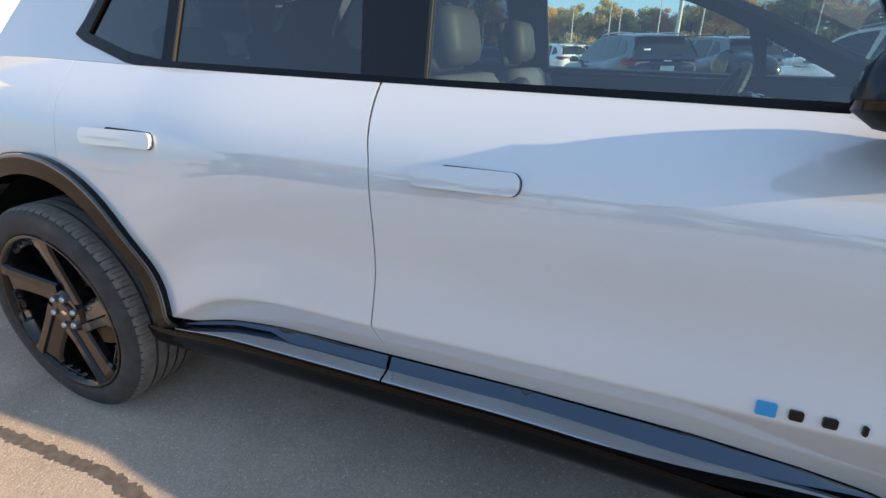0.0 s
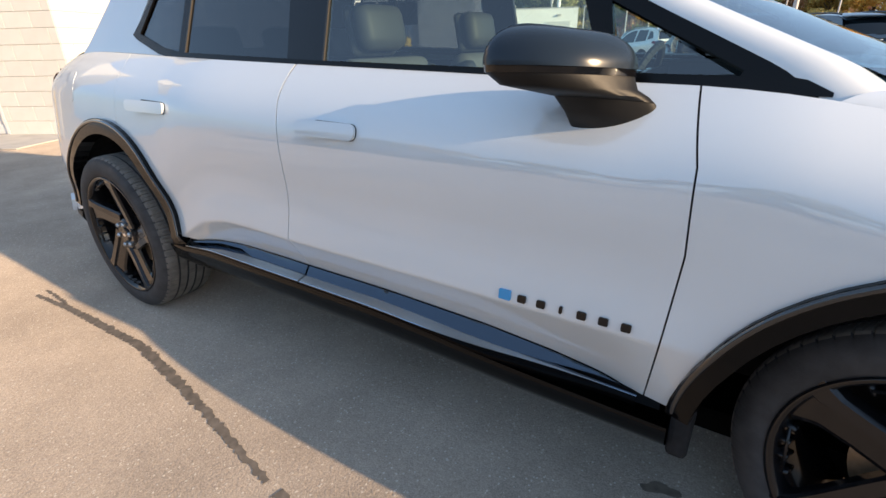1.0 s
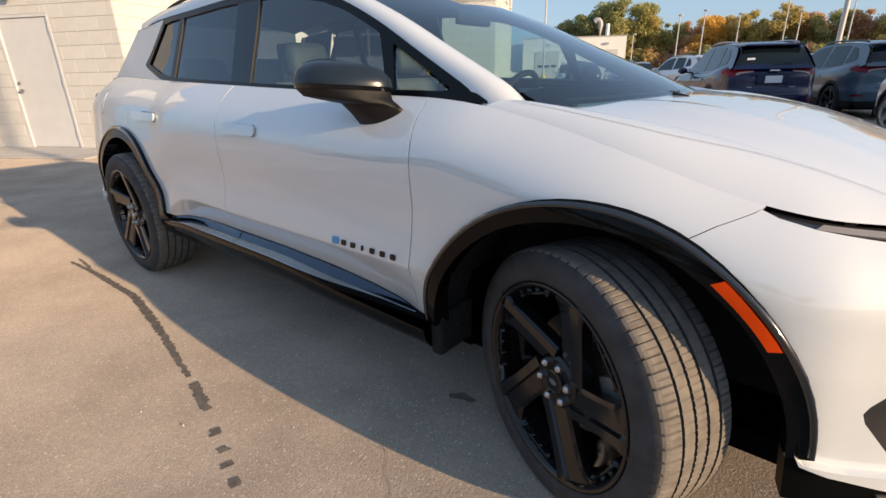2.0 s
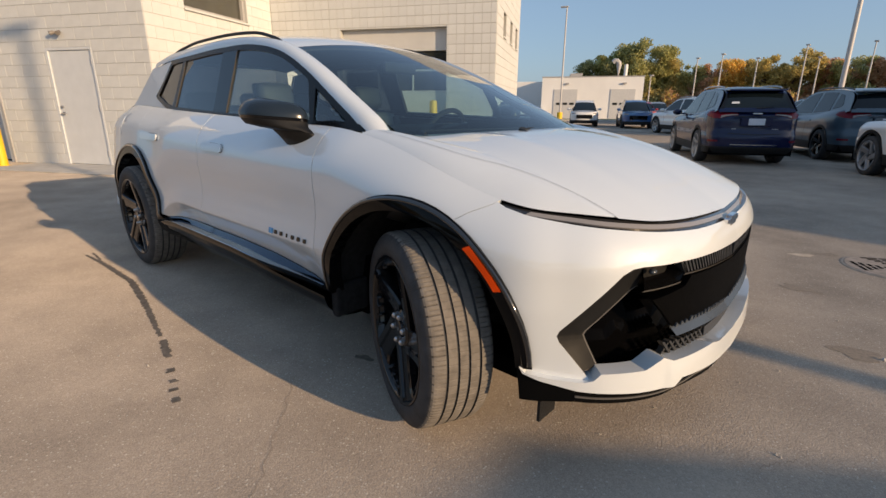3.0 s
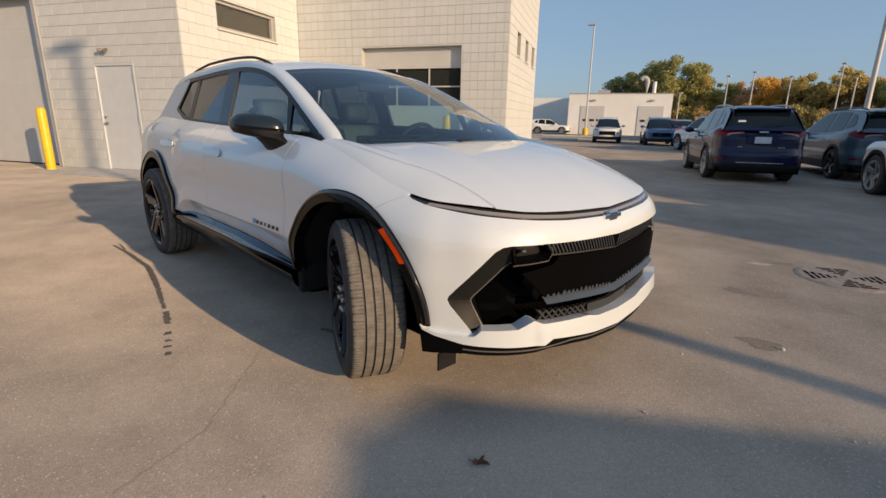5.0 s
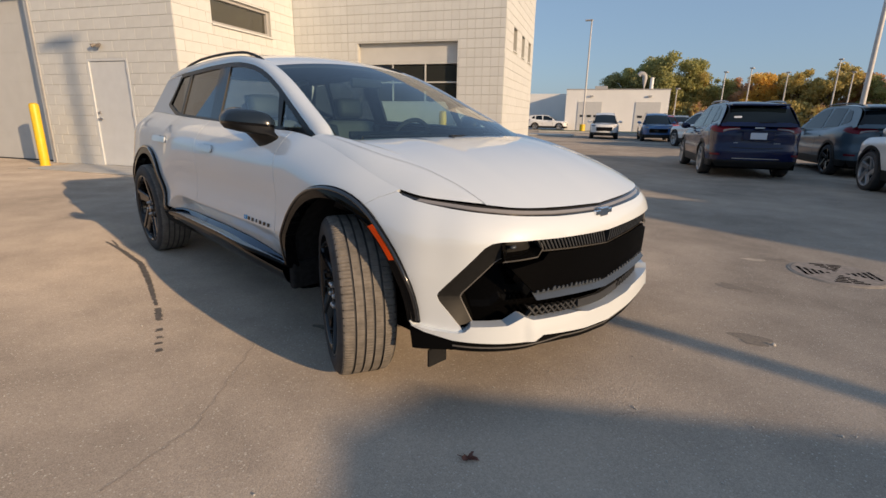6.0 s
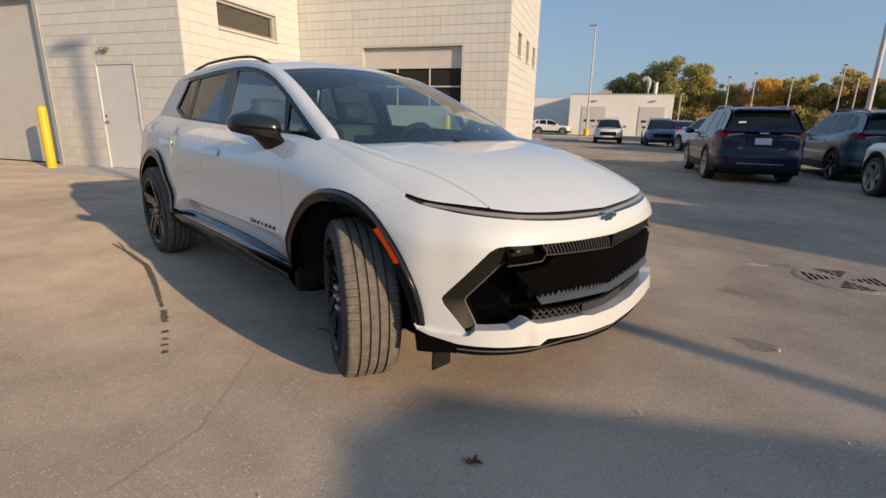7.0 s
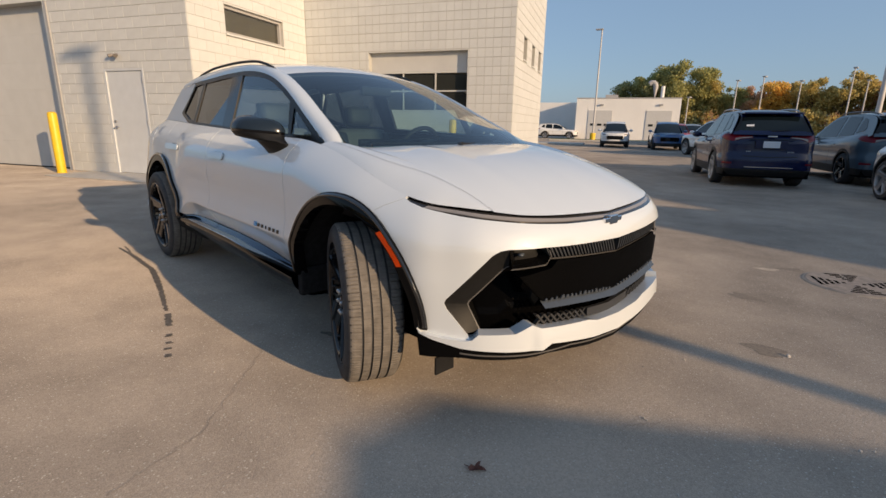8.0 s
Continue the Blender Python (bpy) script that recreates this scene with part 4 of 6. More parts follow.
    foot = [(3.966, 0.492), (4.04, 0.484), (4.14, 0.474), (4.25, 0.463), (4.35, 0.453), (SKIN.t1, 0.443)]
    band("bumper_bar", high, front_edge, -0.022, 0.010, BAR_SATIN, right)
    band("bar_foot", front_edge, foot, 0.010, -0.030, GLOSS_BLACK, right)
    bar_top = spline(high)
    rng = random.Random(4)
    for k in range(16):
        t0 = 3.965 + (SKIN.t1 - 3.985) * k / 16
        w, h = rng.uniform(0.012, 0.026), rng.uniform(0.002, 0.009)
        clip("bar_tooth", [(t0, bar_top(t0) - 0.008), (t0 + w, bar_top(t0 + w) - 0.008), (t0 + w * 0.8, bar_top(t0) + h), (t0 + w * 0.3, bar_top(t0) + h * 0.5)], SKIN, BAR_SATIN, out=0.0, thick=0.02, step=0.05, **skin)
    # lower mesh: crossing struts, then a plain panel in the middle
    mesh_high = spline([(3.93, 0.470), (4.0, 0.460), (4.17, 0.440), (SKIN.t1, 0.415)])
    mesh_low = spline([(3.93, 0.425), (4.17, 0.405), (SKIN.t1, 0.375)])
    for k in range(8):
        for way in (1, -1):
            t0 = 3.945 + 0.038 * k
            a, b = (t0, t0 + 0.044) if way > 0 else (t0 + 0.044, t0)
            clip("mesh_strut", [(a, mesh_low(a)), (a + 0.012, mesh_low(a)), (b + 0.012, mesh_high(b)), (b, mesh_high(b))], SKIN, MESH_GREY, out=-0.026 - 0.002 * way, thick=0.02, step=0.06, **skin)
    span = [4.27 + (SKIN.t1 - 4.27) * k / 6 for k in range(7)]
    clip("mesh_panel", [(a, mesh_low(a)) for a in span] + [(a, mesh_high(a)) for a in span[::-1]], SKIN, MESH_GREY, out=-0.022, thick=0.02, **skin)
    s = -1 if right else 1
    part("air_flap", boxed(3.49, 3.50, s * 0.70 if s > 0 else -0.80, 0.80 if s > 0 else -0.70, 0.205, 0.28), MATTE_BLACK, car)
    # roof rail
    path = []
    for k in range(33):
        q = 0.2 + 0.39 * k / 32
        x, y, z = (c(q) for c in CURVE_B)
        path.append((x, s * (y + 0.012), z - 0.004 + 0.026 * min(1.0, 4 * k / 32, 5 * (32 - k) / 32) ** 0.7))
    part("roof_rail", sweep(bmesh.new(), path, round_bar(0.018, 0.018)), MATTE_BLACK, car, smooth=True)
    # mirror: a gloss cap, a band, a matte housing and a foot on the door
    mirror_at = Matrix.Translation((2.136, s * 0.892, 1.152))

    def stack(rows, s=s):
        """Rounded flat rings (height, centre, half sizes) joined from below to above."""
        bm, rings = bmesh.new(), []
        for z, cx, cy, rx, ry in rows:
            ring = []
            for k in range(40):
                a = 2 * math.pi * k / 40
                u, w = math.cos(a), math.sin(a)
                u, w = math.copysign(abs(u) ** 0.72, u), math.copysign(abs(w) ** 0.72, w)
                lead = 0.80 if u < 0 else 1.0
                ring.append(bm.verts.new((cx + u * rx * lead - 0.06 * w, s * (cy + w * ry), z + 0.010 * w)))
            rings.append(ring)
        for p, q in zip(rings, rings[1:]):
            for k in range(40):
                bm.faces.new((p[k], p[(k + 1) % 40], q[(k + 1) % 40], q[k]))
        bm.faces.new(rings[0])
        bm.faces.new(rings[-1])
        return bm
    dome = [(0.073 * math.sin(a), -0.008 - 0.004 * math.sin(a), 0, 0.116 * math.cos(a) ** 0.76, 0.114 * math.cos(a) ** 0.76) for a in [1.52 * k / 16 for k in range(17)]]
    shell = part("mirror", stack(dome), CAP_BLACK, car, "black door mirror", smooth=True, sharp=60)
    shell.matrix_basis = mirror_at
    part("mirror_band", stack([(-0.013, -0.008, 0, 0.112, 0.110), (-0.001, -0.008, 0, 0.113, 0.111)]), GLOSS_BLACK, shell, smooth=True)
    part("mirror_base", stack([(-0.062, 0.077, -0.040, 0.060, 0.056), (-0.051, 0.056, -0.018, 0.072, 0.080), (-0.037, 0.014, 0, 0.096, 0.101), (-0.0135, -0.008, 0, 0.110, 0.109)]), CAP_FOOT, shell, smooth=True, sharp=60)
    part("mirror_foot", stack([(-0.132, 0.100, -0.084, 0.056, 0.045), (-0.094, 0.092, -0.062, 0.060, 0.050), (-0.063, 0.078, -0.041, 0.060, 0.055)]), CAP_FOOT, shell, smooth=True, sharp=60)
    part("mirror_glass", boxed(-0.080, -0.074, -0.07, 0.07, -0.03, 0.04), CHROME, shell)

# emblem: a plain bright bar on the nose
nose = SKIN(SKIN.t1, 0.806)
bm = boxed(nose[0] - 0.006, nose[0] + 0.014, -0.095, 0.045, 0.797, 0.819, bevel=0.004)
box(bm, nose[0] - 0.006, nose[0] + 0.016, -0.060, 0.008, 0.788, 0.828, 0.004)
part("emblem", bm, CHROME, car, "small chrome emblem")
for y0, y1, x0, x1 in ((-0.12, 0.42, 2.92, 2.83), (-0.58, -0.05, 2.74, 2.90)):
    bm = bmesh.new()
    rod(bm, (x0, y0, 1.100), (x1, y1, 1.104), 0.006, 0.004, 8)
    rod(bm, (x0 - 0.0, y0, 1.098), (x0 + 0.05, y0 - 0.02, 1.088), 0.010, 0.010, 8)
    part("wiper", bm, MATTE_BLACK, car)
bm = bmesh.new()
bmesh.ops.create_grid(bm, x_segments=12, y_segments=16, size=1.0)
for v in bm.verts:
    w = v.co.y
    v.co = (2.76 + 0.12 * v.co.x + 0.17 * (1 - w * w), w * 0.67, 1.06)
part("cowl", bm, MATTE_BLACK, car)


# cabin
LINER = material("cabin_liner", (0.13, 0.125, 0.12), 0.9)
def cushion(name, parent, sizes, lean=0.0, at=(0, 0, 0), mat=None, bevel=0.05):
    bm = boxed(*sizes, bevel=bevel)
    bmesh.ops.rotate(bm, verts=bm.verts, cent=(0, 0, 0), matrix=Matrix.Rotation(radians(lean), 3, "Y"))
    bmesh.ops.translate(bm, verts=bm.verts, vec=at)
    return part(name, bm, mat or SEAT, parent, smooth=True, sharp=50)


for y in (-0.37, 0.37):
    seat = cushion("seat_cushion", car, (-0.26, 0.26, -0.25, 0.25, -0.08, 0.08), -6, (1.62, y, 0.55))
    cushion("seat_back", car, (-0.06, 0.06, -0.24, 0.24, 0.0, 0.60), -16, (1.40, y, 0.58))
    cushion("seat_bolster", car, (-0.085, 0.075, -0.255, -0.17, 0.0, 0.56), -16, (1.40, y, 0.58), TRIM_DARK, 0.03)
    cushion("seat_bolster", car, (-0.085, 0.075, 0.17, 0.255, 0.0, 0.56), -16, (1.40, y, 0.58), TRIM_DARK, 0.03)
    cushion("headrest", car, (-0.045, 0.05, -0.12, 0.12, 0.0, 0.16), -10, (1.235, y, 1.18), TRIM_MID, 0.04)
    cushion("headrest_shell", car, (-0.06, -0.02, -0.122, 0.122, -0.01, 0.165), -10, (1.235, y, 1.18), TRIM_DARK, 0.02)
cushion("rear_bench", car, (-0.25, 0.25, -0.68, 0.68, -0.08, 0.08), -6, (0.75, 0, 0.55))
cushion("rear_back", car, (-0.07, 0.07, -0.66, 0.66, 0.0, 0.55), -20, (0.46, 0, 0.6), TRIM_MID)
for y in (-0.42, 0.0, 0.42):
    cushion("headrest", car, (-0.05, 0.05, -0.13, 0.13, 0.0, 0.16), -12, (0.27, y, 1.14), TRIM_MID, 0.04)
cushion("dashboard", car, (2.15, 2.78, -0.70, 0.70, 0.72, 1.02), mat=TRIM_DARK, bevel=0.06)
cushion("display", car, (2.06, 2.09, -0.2, 0.52, 0.98, 1.10), mat=GLOSS_BLACK, bevel=0.008)
cushion("console", car, (1.2, 2.3, -0.12, 0.12, 0.35, 0.72), mat=TRIM_DARK, bevel=0.03)
bm = bmesh.new()
ring = [(0.19 * math.cos(2 * math.pi * i / 40), 0.19 * math.sin(2 * math.pi * i / 40)) for i in range(40)]
for i in range(40):
    a, b = ring[i], ring[(i + 1) % 40]
    rod(bm, (0, a[0], a[1]), (0, b[0], b[1]), 0.016, sides=8)
for a in (0, 180, 270):
    rod(bm, (0.01, 0, 0), (0.01, 0.19 * math.cos(radians(a)), 0.19 * math.sin(radians(a))), 0.02, 0.016, 8)
box(bm, -0.01, 0.05, -0.07, 0.07, -0.06, 0.05, 0.02)
bmesh.ops.transform(bm, verts=bm.verts, matrix=pose(2.0, 0.37, 1.0, 0, 22, 0))
part("steering_wheel", bm, TRIM_DARK, car, smooth=True)
part("parcel_shelf", boxed(-0.80, 0.24, -0.68, 0.68, 1.08, 1.10), TRIM_DARK, car)
part("rear_view_mirror", boxed(1.98, 2.01, -0.12, 0.12, 1.38, 1.44, bevel=0.01), TRIM_DARK, car)


def headliner(q, w):
    x, y, z = canopy(q, w)
    return x, y * 0.98, z - 0.03


patch("headliner", headliner, (0.02, 0.64, 24), (-1, 1, 12), LINER, car, sign=-1)
for right in (True, False):
    def card(x, z):
        return x, 0.80 - 0.07 * ease(z, 0.8, 1.1), z
    patch("door_card", card, (0.62, 2.42, 20), (0.35, 1.115, 8), TRIM_DARK, car, mirror=right)
    def inner_rail(q, v):
        x, y, z = cant_rail(q, v)
        return x, y - 0.035, z - 0.03
    def inner_side(x, z):
        x, y, z = side_glass(x, z)
        return x, y - 0.035, z
    clip("pillar_lining", [(0.24, 1.50), (0.07, 1.264), (0.11, 1.243), (0.30, 1.19), (0.36, 1.10), (-0.40, 1.10), (-0.34, 1.23), (-0.07, 1.47)], inner_side, TRIM_MID, car, mirror=right, sign=-1, thick=0.0)
    part("cargo_lining", boxed(-0.8, 0.62, *((-0.70, -0.68) if right else (0.68, 0.70)), 0.9, 1.12), TRIM_DARK, car)
    patch("pillar_lining", inner_rail, (0.2, 0.99, 40), (0, 1, 4), TRIM_MID, car, mirror=right)


# ---- the ground ----
def ground():
    bm = bmesh.new()
    bmesh.ops.create_grid(bm, x_segments=40, y_segments=40, size=400)
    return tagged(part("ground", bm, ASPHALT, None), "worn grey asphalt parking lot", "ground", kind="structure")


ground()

# ---- the building: its own measures run along the wall (a), away from it (b) and up ----
BUILD = Matrix.Translation((-8.6, 0.22, 0)) @ Matrix.Rotation(radians(28), 4, "Z")
BLOCK = material("block_paint", (0.61, 0.62, 0.605), 0.75, vary=0.05, scale=3, bump=0.25, bump_scale=90, random_vary=0.03)
MORTAR = material("block_joint", (0.47, 0.465, 0.435), 0.85, vary=0.05, scale=5)
DOOR_PAINT = material("door_paint", (0.60, 0.625, 0.645), 0.5, vary=0.04, scale=4)
ROLLER = material("roller_door", (0.56, 0.56, 0.54), 0.5, vary=0.04, scale=3)
FRAME_GREY = material("frame_grey", (0.40, 0.39, 0.38), 0.5, vary=0.05)
YELLOW = material("bollard_yellow", (0.80, 0.52, 0.02), 0.45, vary=0.08, scale=10)
WIN_DARK = material("window_dark", (0.03, 0.032, 0.03), 0.08, spec=0.25)


def wall(name, boxes, label):
    bm = bmesh.new()
    for b in boxes:
        box(bm, *b)
    ob = part(name, bm, MORTAR, None)
    ob.matrix_world = BUILD
    return tagged(ob, label, "wall", kind="structure")


H = 4.84
TALL = 8.0
DEEP = 0.3
wall_door = wall("wall_door", [(-1.6, -0.0, 0, DEEP, 0, H), (1.16, 2.5, 0, DEEP, 0, H), (0, 1.16, 0, DEEP, 2.29, H), (-6.4, -1.6, 0, DEEP, 3.75, H), (-14, -6.4, 0, DEEP, 0, H)], "cream painted concrete block wall with a steel door")
wall_return = wall("wall_return", [(2.5 - DEEP, 2.5, DEEP, 1.05, 0, H), (2.5 - DEEP, 2.5, 3.1, 4.1 + DEEP, 0, H), (2.5 - DEEP, 2.5, 1.05, 3.1, 0, 3.1), (2.5 - DEEP, 2.5, 1.05, 3.1, 3.7, H)], "sunlit cream block wall with a high window")
wall_bay = wall("wall_bay", [(2.5, 4.45, 4.1, 4.1 + DEEP, 0, H), (7.2, 8.4, 4.1, 4.1 + DEEP, 0, H), (4.45, 7.2, 4.1, 4.1 + DEEP, 3.04, H)], "cream block wall with a service bay door")
END_WIN = ((5.2, 5.75), (6.6, 7.15), (7.9, 8.45))
wall_end = wall("wall_end", [(8.4 - DEEP, 8.4, 4.1 + DEEP, 9.0, 0, 2.93), (8.4 - DEEP, 8.4, 4.1 + DEEP, 9.0, 3.5, H)] + [(8.4 - DEEP, 8.4, q0, q1, 2.93, 3.5) for q0, q1 in ((4.1 + DEEP, 5.2), (5.75, 6.6), (7.15, 7.9), (8.45, 9.0))], "cream block end wall with small windows")

# blocks of the two walls: courses 0.3 m high
def block_mesh(w, h, g=0.004, d=0.009):
    """One block: the bed joints are wider than the painted-over upright ones."""
    bm = bmesh.new()
    v = 0.4 * g if w > 0.25 else g
    box(bm, v, w - v, -d, 0.004, g, h - g)
    bmesh.ops.bevel(bm, geom=[e for e in bm.edges if all(p.co.y < -d + 1e-6 for p in e.verts)], offset=0.003, segments=1, affect="EDGES")
    bmesh.ops.recalc_face_normals(bm, faces=bm.faces)
    mesh = bpy.data.meshes.new("block")
    bm.to_mesh(mesh)
    bm.free()
    mesh.materials.append(BLOCK)
    return mesh


def lay_blocks(parent, start, end, width, height, face, holes, bond=0.0, cap=300, z_top=H, joint=0.004):
    """Blocks on a wall's face: face(a, z) gives their pose; those past the cap, farthest up, join into one mesh."""
    cache, made, rest = {}, 0, bmesh.new()
    rows = int(math.ceil(z_top / height))
    for row in sorted(range(rows), key=lambda r: abs((r + 0.5) * height - 2.0)):
        z0 = row * height
        a = start - (bond * width if row % 2 else 0)
        while a < end - 0.01:
            cells = [(max(a, start), min(a + width, end), z0, min(z0 + height, z_top))]
            a += width
            for h0, h1, b0, b1 in holes:
                cut = []
                for p, q, lo, hi in cells:
                    if q <= h0 or p >= h1 or hi <= b0 or lo >= b1:
                        cut.append((p, q, lo, hi))
                        continue
                    cut.append((p, min(q, h0), lo, hi))
                    cut.append((max(p, h1), q, lo, hi))
                    cut.append((max(p, h0), min(q, h1), lo, min(hi, b0)))
                    cut.append((max(p, h0), min(q, h1), max(lo, b1), hi))
                cells = [c for c in cut if c[1] - c[0] > 0.02 and c[3] - c[2] > 0.02]
            for p, q, lo, hi in cells:
                key = (round(q - p, 2), round(hi - lo, 2))
                if key not in cache:
                    cache[key] = block_mesh(*key, joint)
                if made < cap:
                    ob = new("block", cache[key])
                    ob.parent = parent
                    ob.matrix_basis = face(p, lo)
                    made += 1
                else:
                    rest.from_mesh(cache[key])
                    bmesh.ops.transform(rest, verts=rest.verts[-len(cache[key].vertices):], matrix=face(p, lo))
    if rest.verts:
        ob = part("blocks", rest, BLOCK, parent)
        tagged(ob, kind="stuff")
    else:
        rest.free()


def front_face(b):
    return lambda a, z: Matrix.Translation((a, b, z))


def side_face(a):
    return lambda q, z: Matrix.Translation((a, q, z)) @ Matrix.Rotation(radians(90), 4, "Z")


def slab(name, sizes, mat, label, category="", kind="structure", bevel=0.0):
    ob = part(name, boxed(*sizes, bevel=bevel), mat, None)
    ob.matrix_world = BUILD
    return tagged(ob, label, category or name.split("_")[0], kind=kind)


def inset(name, label, category):
    ob = thing(name, label, category, at=BUILD, kind="structure")
    return ob


door = inset("door_1", "grey painted steel door in a block wall", "door")
part("door_leaf", boxed(0.053, 1.107, 0.012, 0.057, 0.02, 2.235, bevel=0.004), DOOR_PAINT, door)
for s in ((0, 0.05, -0.014, 0.2, 0, 2.29), (1.11, 1.16, -0.014, 0.2, 0, 2.29), (0.05, 1.11, -0.014, 0.2, 2.24, 2.29)):
    part("door_frame", boxed(*s, bevel=0.004), DOOR_PAINT, door)
bm = bmesh.new()
rod(bm, (0.14, 0.012, 1.04), (0.14, -0.06, 1.04), 0.012)
rod(bm, (0.14, -0.055, 1.04), (0.27, -0.055, 1.04), 0.011)
rod(bm, (0.14, 0.012, 1.04), (0.14, -0.005, 1.04), 0.032)
part("door_handle", bm, STEEL, door, smooth=True)
part("door_lock", rod(bmesh.new(), (0.14, 0.012, 1.17), (0.14, -0.02, 1.17), 0.027), STEEL, door, smooth=True)
for z in (0.25, 1.15, 2.03):
    part("hinge", rod(bmesh.new(), (1.108, -0.006, z - 0.06), (1.108, -0.006, z + 0.06), 0.013), FRAME_GREY, door, smooth=True)
LAMP_BROWN = material("lamp_brown", (0.19, 0.17, 0.15), 0.5, vary=0.1)
lamp = thing("wall_lamp", "small grey wall lamp with two heads above the steel door", "wall lamp", at=BUILD)
bm = boxed(0.39, 0.47, -0.05, -0.0, 2.53, 2.59, bevel=0.012)
part("lamp_body", bm, LAMP_BROWN, lamp)
for a, w in ((0.37, -1), (0.49, 1)):
    bm = bmesh.new()
    rod(bm, (a, -0.04, 2.57), (a + 0.04 * w, -0.11, 2.535), 0.032, 0.042, 14)
    part("lamp_head", bm, LAMP_BROWN, lamp, smooth=True)
garage = inset("door_2", "closed cream sectional garage door in a deep opening", "garage door")
for k in range(6):
    part("door_panel", boxed(-6.4, -1.6, 0.24, 0.28, 0.01 + 0.625 * k, 0.634 + 0.625 * k, bevel=0.002), ROLLER, garage)
part("door_seal", boxed(-6.4, -1.6, 0.22, 0.25, 0.0, 0.03), MATTE_BLACK, garage)
bay = inset("door_3", "cream sectional bay door with a row of dark glazed panels", "garage door")
z = 3.04
for k, (h, glazed) in enumerate(((0.52, 0), (0.46, 1), (0.5, 1), (0.52, 0), (0.52, 0), (0.51, 0))):
    z -= h
    if glazed:
        for j in range(3):
            a0, a1 = 4.45 + 2.75 * j / 3, 4.45 + 2.75 * (j + 1) / 3
            part("pane", boxed(a0 + 0.03, a1 - 0.03, 4.262, 4.27, z + 0.03, z + h - 0.03), WIN_DARK, bay)
            part("door_rail", boxed(a0, a0 + 0.035, 4.24, 4.28, z, z + h), ROLLER, bay)
        part("door_rail", boxed(4.45, 7.2, 4.24, 4.28, z, z + 0.035), ROLLER, bay)
    else:
        part("door_panel", boxed(4.45, 7.2, 4.24, 4.28, z + 0.004, z + h - 0.004, bevel=0.006), ROLLER, bay)
win = inset("window_1", "wide high window with a dark pane and pale frame", "window")
part("pane", boxed(2.36, 2.37, 1.12, 3.03, 3.16, 3.64), PANE_TAN, win)
# olive sheet paints the bright scene reflected in the pane
part("window_blind", boxed(2.30, 2.305, 1.10, 3.05, 3.12, 3.68), material("reflection_olive", (0.26, 0.235, 0.165), 0.8, vary=0.1, scale=4), win)
for s in ((2.34, 2.44, 1.05, 1.12, 3.1, 3.7), (2.34, 2.44, 3.03, 3.1, 3.1, 3.7), (2.34, 2.44, 1.12, 3.03, 3.1, 3.165), (2.34, 2.44, 1.12, 3.03, 3.635, 3.7)):
    part("window_frame", boxed(*s, bevel=0.005), FRAME_GREY, win)
part("window_sill", boxed(2.38, 2.56, 1.02, 3.13, 3.06, 3.1, bevel=0.005), BLOCK, win)
for k, (b, b1) in enumerate(END_WIN):
    w2 = inset("window_%d" % (k + 2), "small dark window set deep in the end wall", "window")
    part("pane", boxed(8.20, 8.21, b, b1, 2.93, 3.5), WIN_DARK, w2)
    for size in ((8.19, 8.24, b, b + 0.05, 2.93, 3.5), (8.19, 8.24, b1 - 0.05, b1, 2.93, 3.5), (8.19, 8.24, b + 0.05, b1 - 0.05, 2.93, 2.98), (8.19, 8.24, b + 0.05, b1 - 0.05, 3.45, 3.5)):
        part("window_frame", boxed(*size), FRAME_GREY, w2)
    part("window_sill", boxed(8.24, 8.44, b - 0.02, b1 + 0.02, 2.90, 2.93, bevel=0.004), BLOCK, w2)
slab("wall_upper_door", (-6, 2.512, -0.012, 4.088, H, 5.4), BLOCK, "plain upper part of the cream wall", "wall")
slab("wall_upper_tower", (-14, -6, -0.012, 4.088, H, TALL), BLOCK, "plain upper part of the cream wall", "wall")
slab("wall_upper_bay", (2.2, 8.412, 4.09, 9.0, H, 5.4), BLOCK, "plain upper part of the cream bay", "wall")
slab("roof_main", (-5.99, 2.19, 0.3, 8.9, 5.4, 5.5), FRAME_GREY, "flat grey roof behind the parapet", "roof")
slab("roof_bay", (2.2, 8.1, 4.4, 8.9, 5.4, 5.5), FRAME_GREY, "flat grey roof over the service bay", "roof")
slab("wall_rear", (-14, 8.1, 8.9, 9.0, 0, H), MORTAR, "plain back wall of the building", "wall")
slab("wall_inner", (-14, 8.1, 5.2, 5.3, 0, H), MORTAR, "plain wall inside the building", "wall")
slab("door_apron", (-0.72, 2.4, -1.15, -0.01, 0.0, 0.02), material("concrete", (0.50, 0.475, 0.43), 0.8, vary=0.12, scale=3, bump=0.2), "pale concrete apron in front of the steel door", "apron", bevel=0.008)
bollard = thing("bollard", "bright yellow steel bollard beside the garage door", "bollard", at=BUILD @ Matrix.Translation((-1.08, -0.545, 0)))
part("post", lathe([(0, 0.092), (1.29, 0.092), (1.33, 0.083), (1.35, 0.05), (1.355, 0.001)], 28, "z"), YELLOW, bollard, smooth=True)
part("collar", lathe([(0.0, 0.105), (0.012, 0.105), (0.014, 0.092)], 28, "z"), YELLOW, bollard)
tagged(copy_thing(bollard, BUILD @ Matrix.Translation((7.05, 3.45, 0))), "yellow steel bollard beside the service bay door")
bm = boxed(-1.52, -1.46, -0.03, 0.0, 0, 3.75)
downpipe = part("door_track", bm, FRAME_GREY, None)
downpipe.matrix_world = BUILD
tagged(downpipe, "grey steel edge trim along the garage opening", "trim", kind="structure")


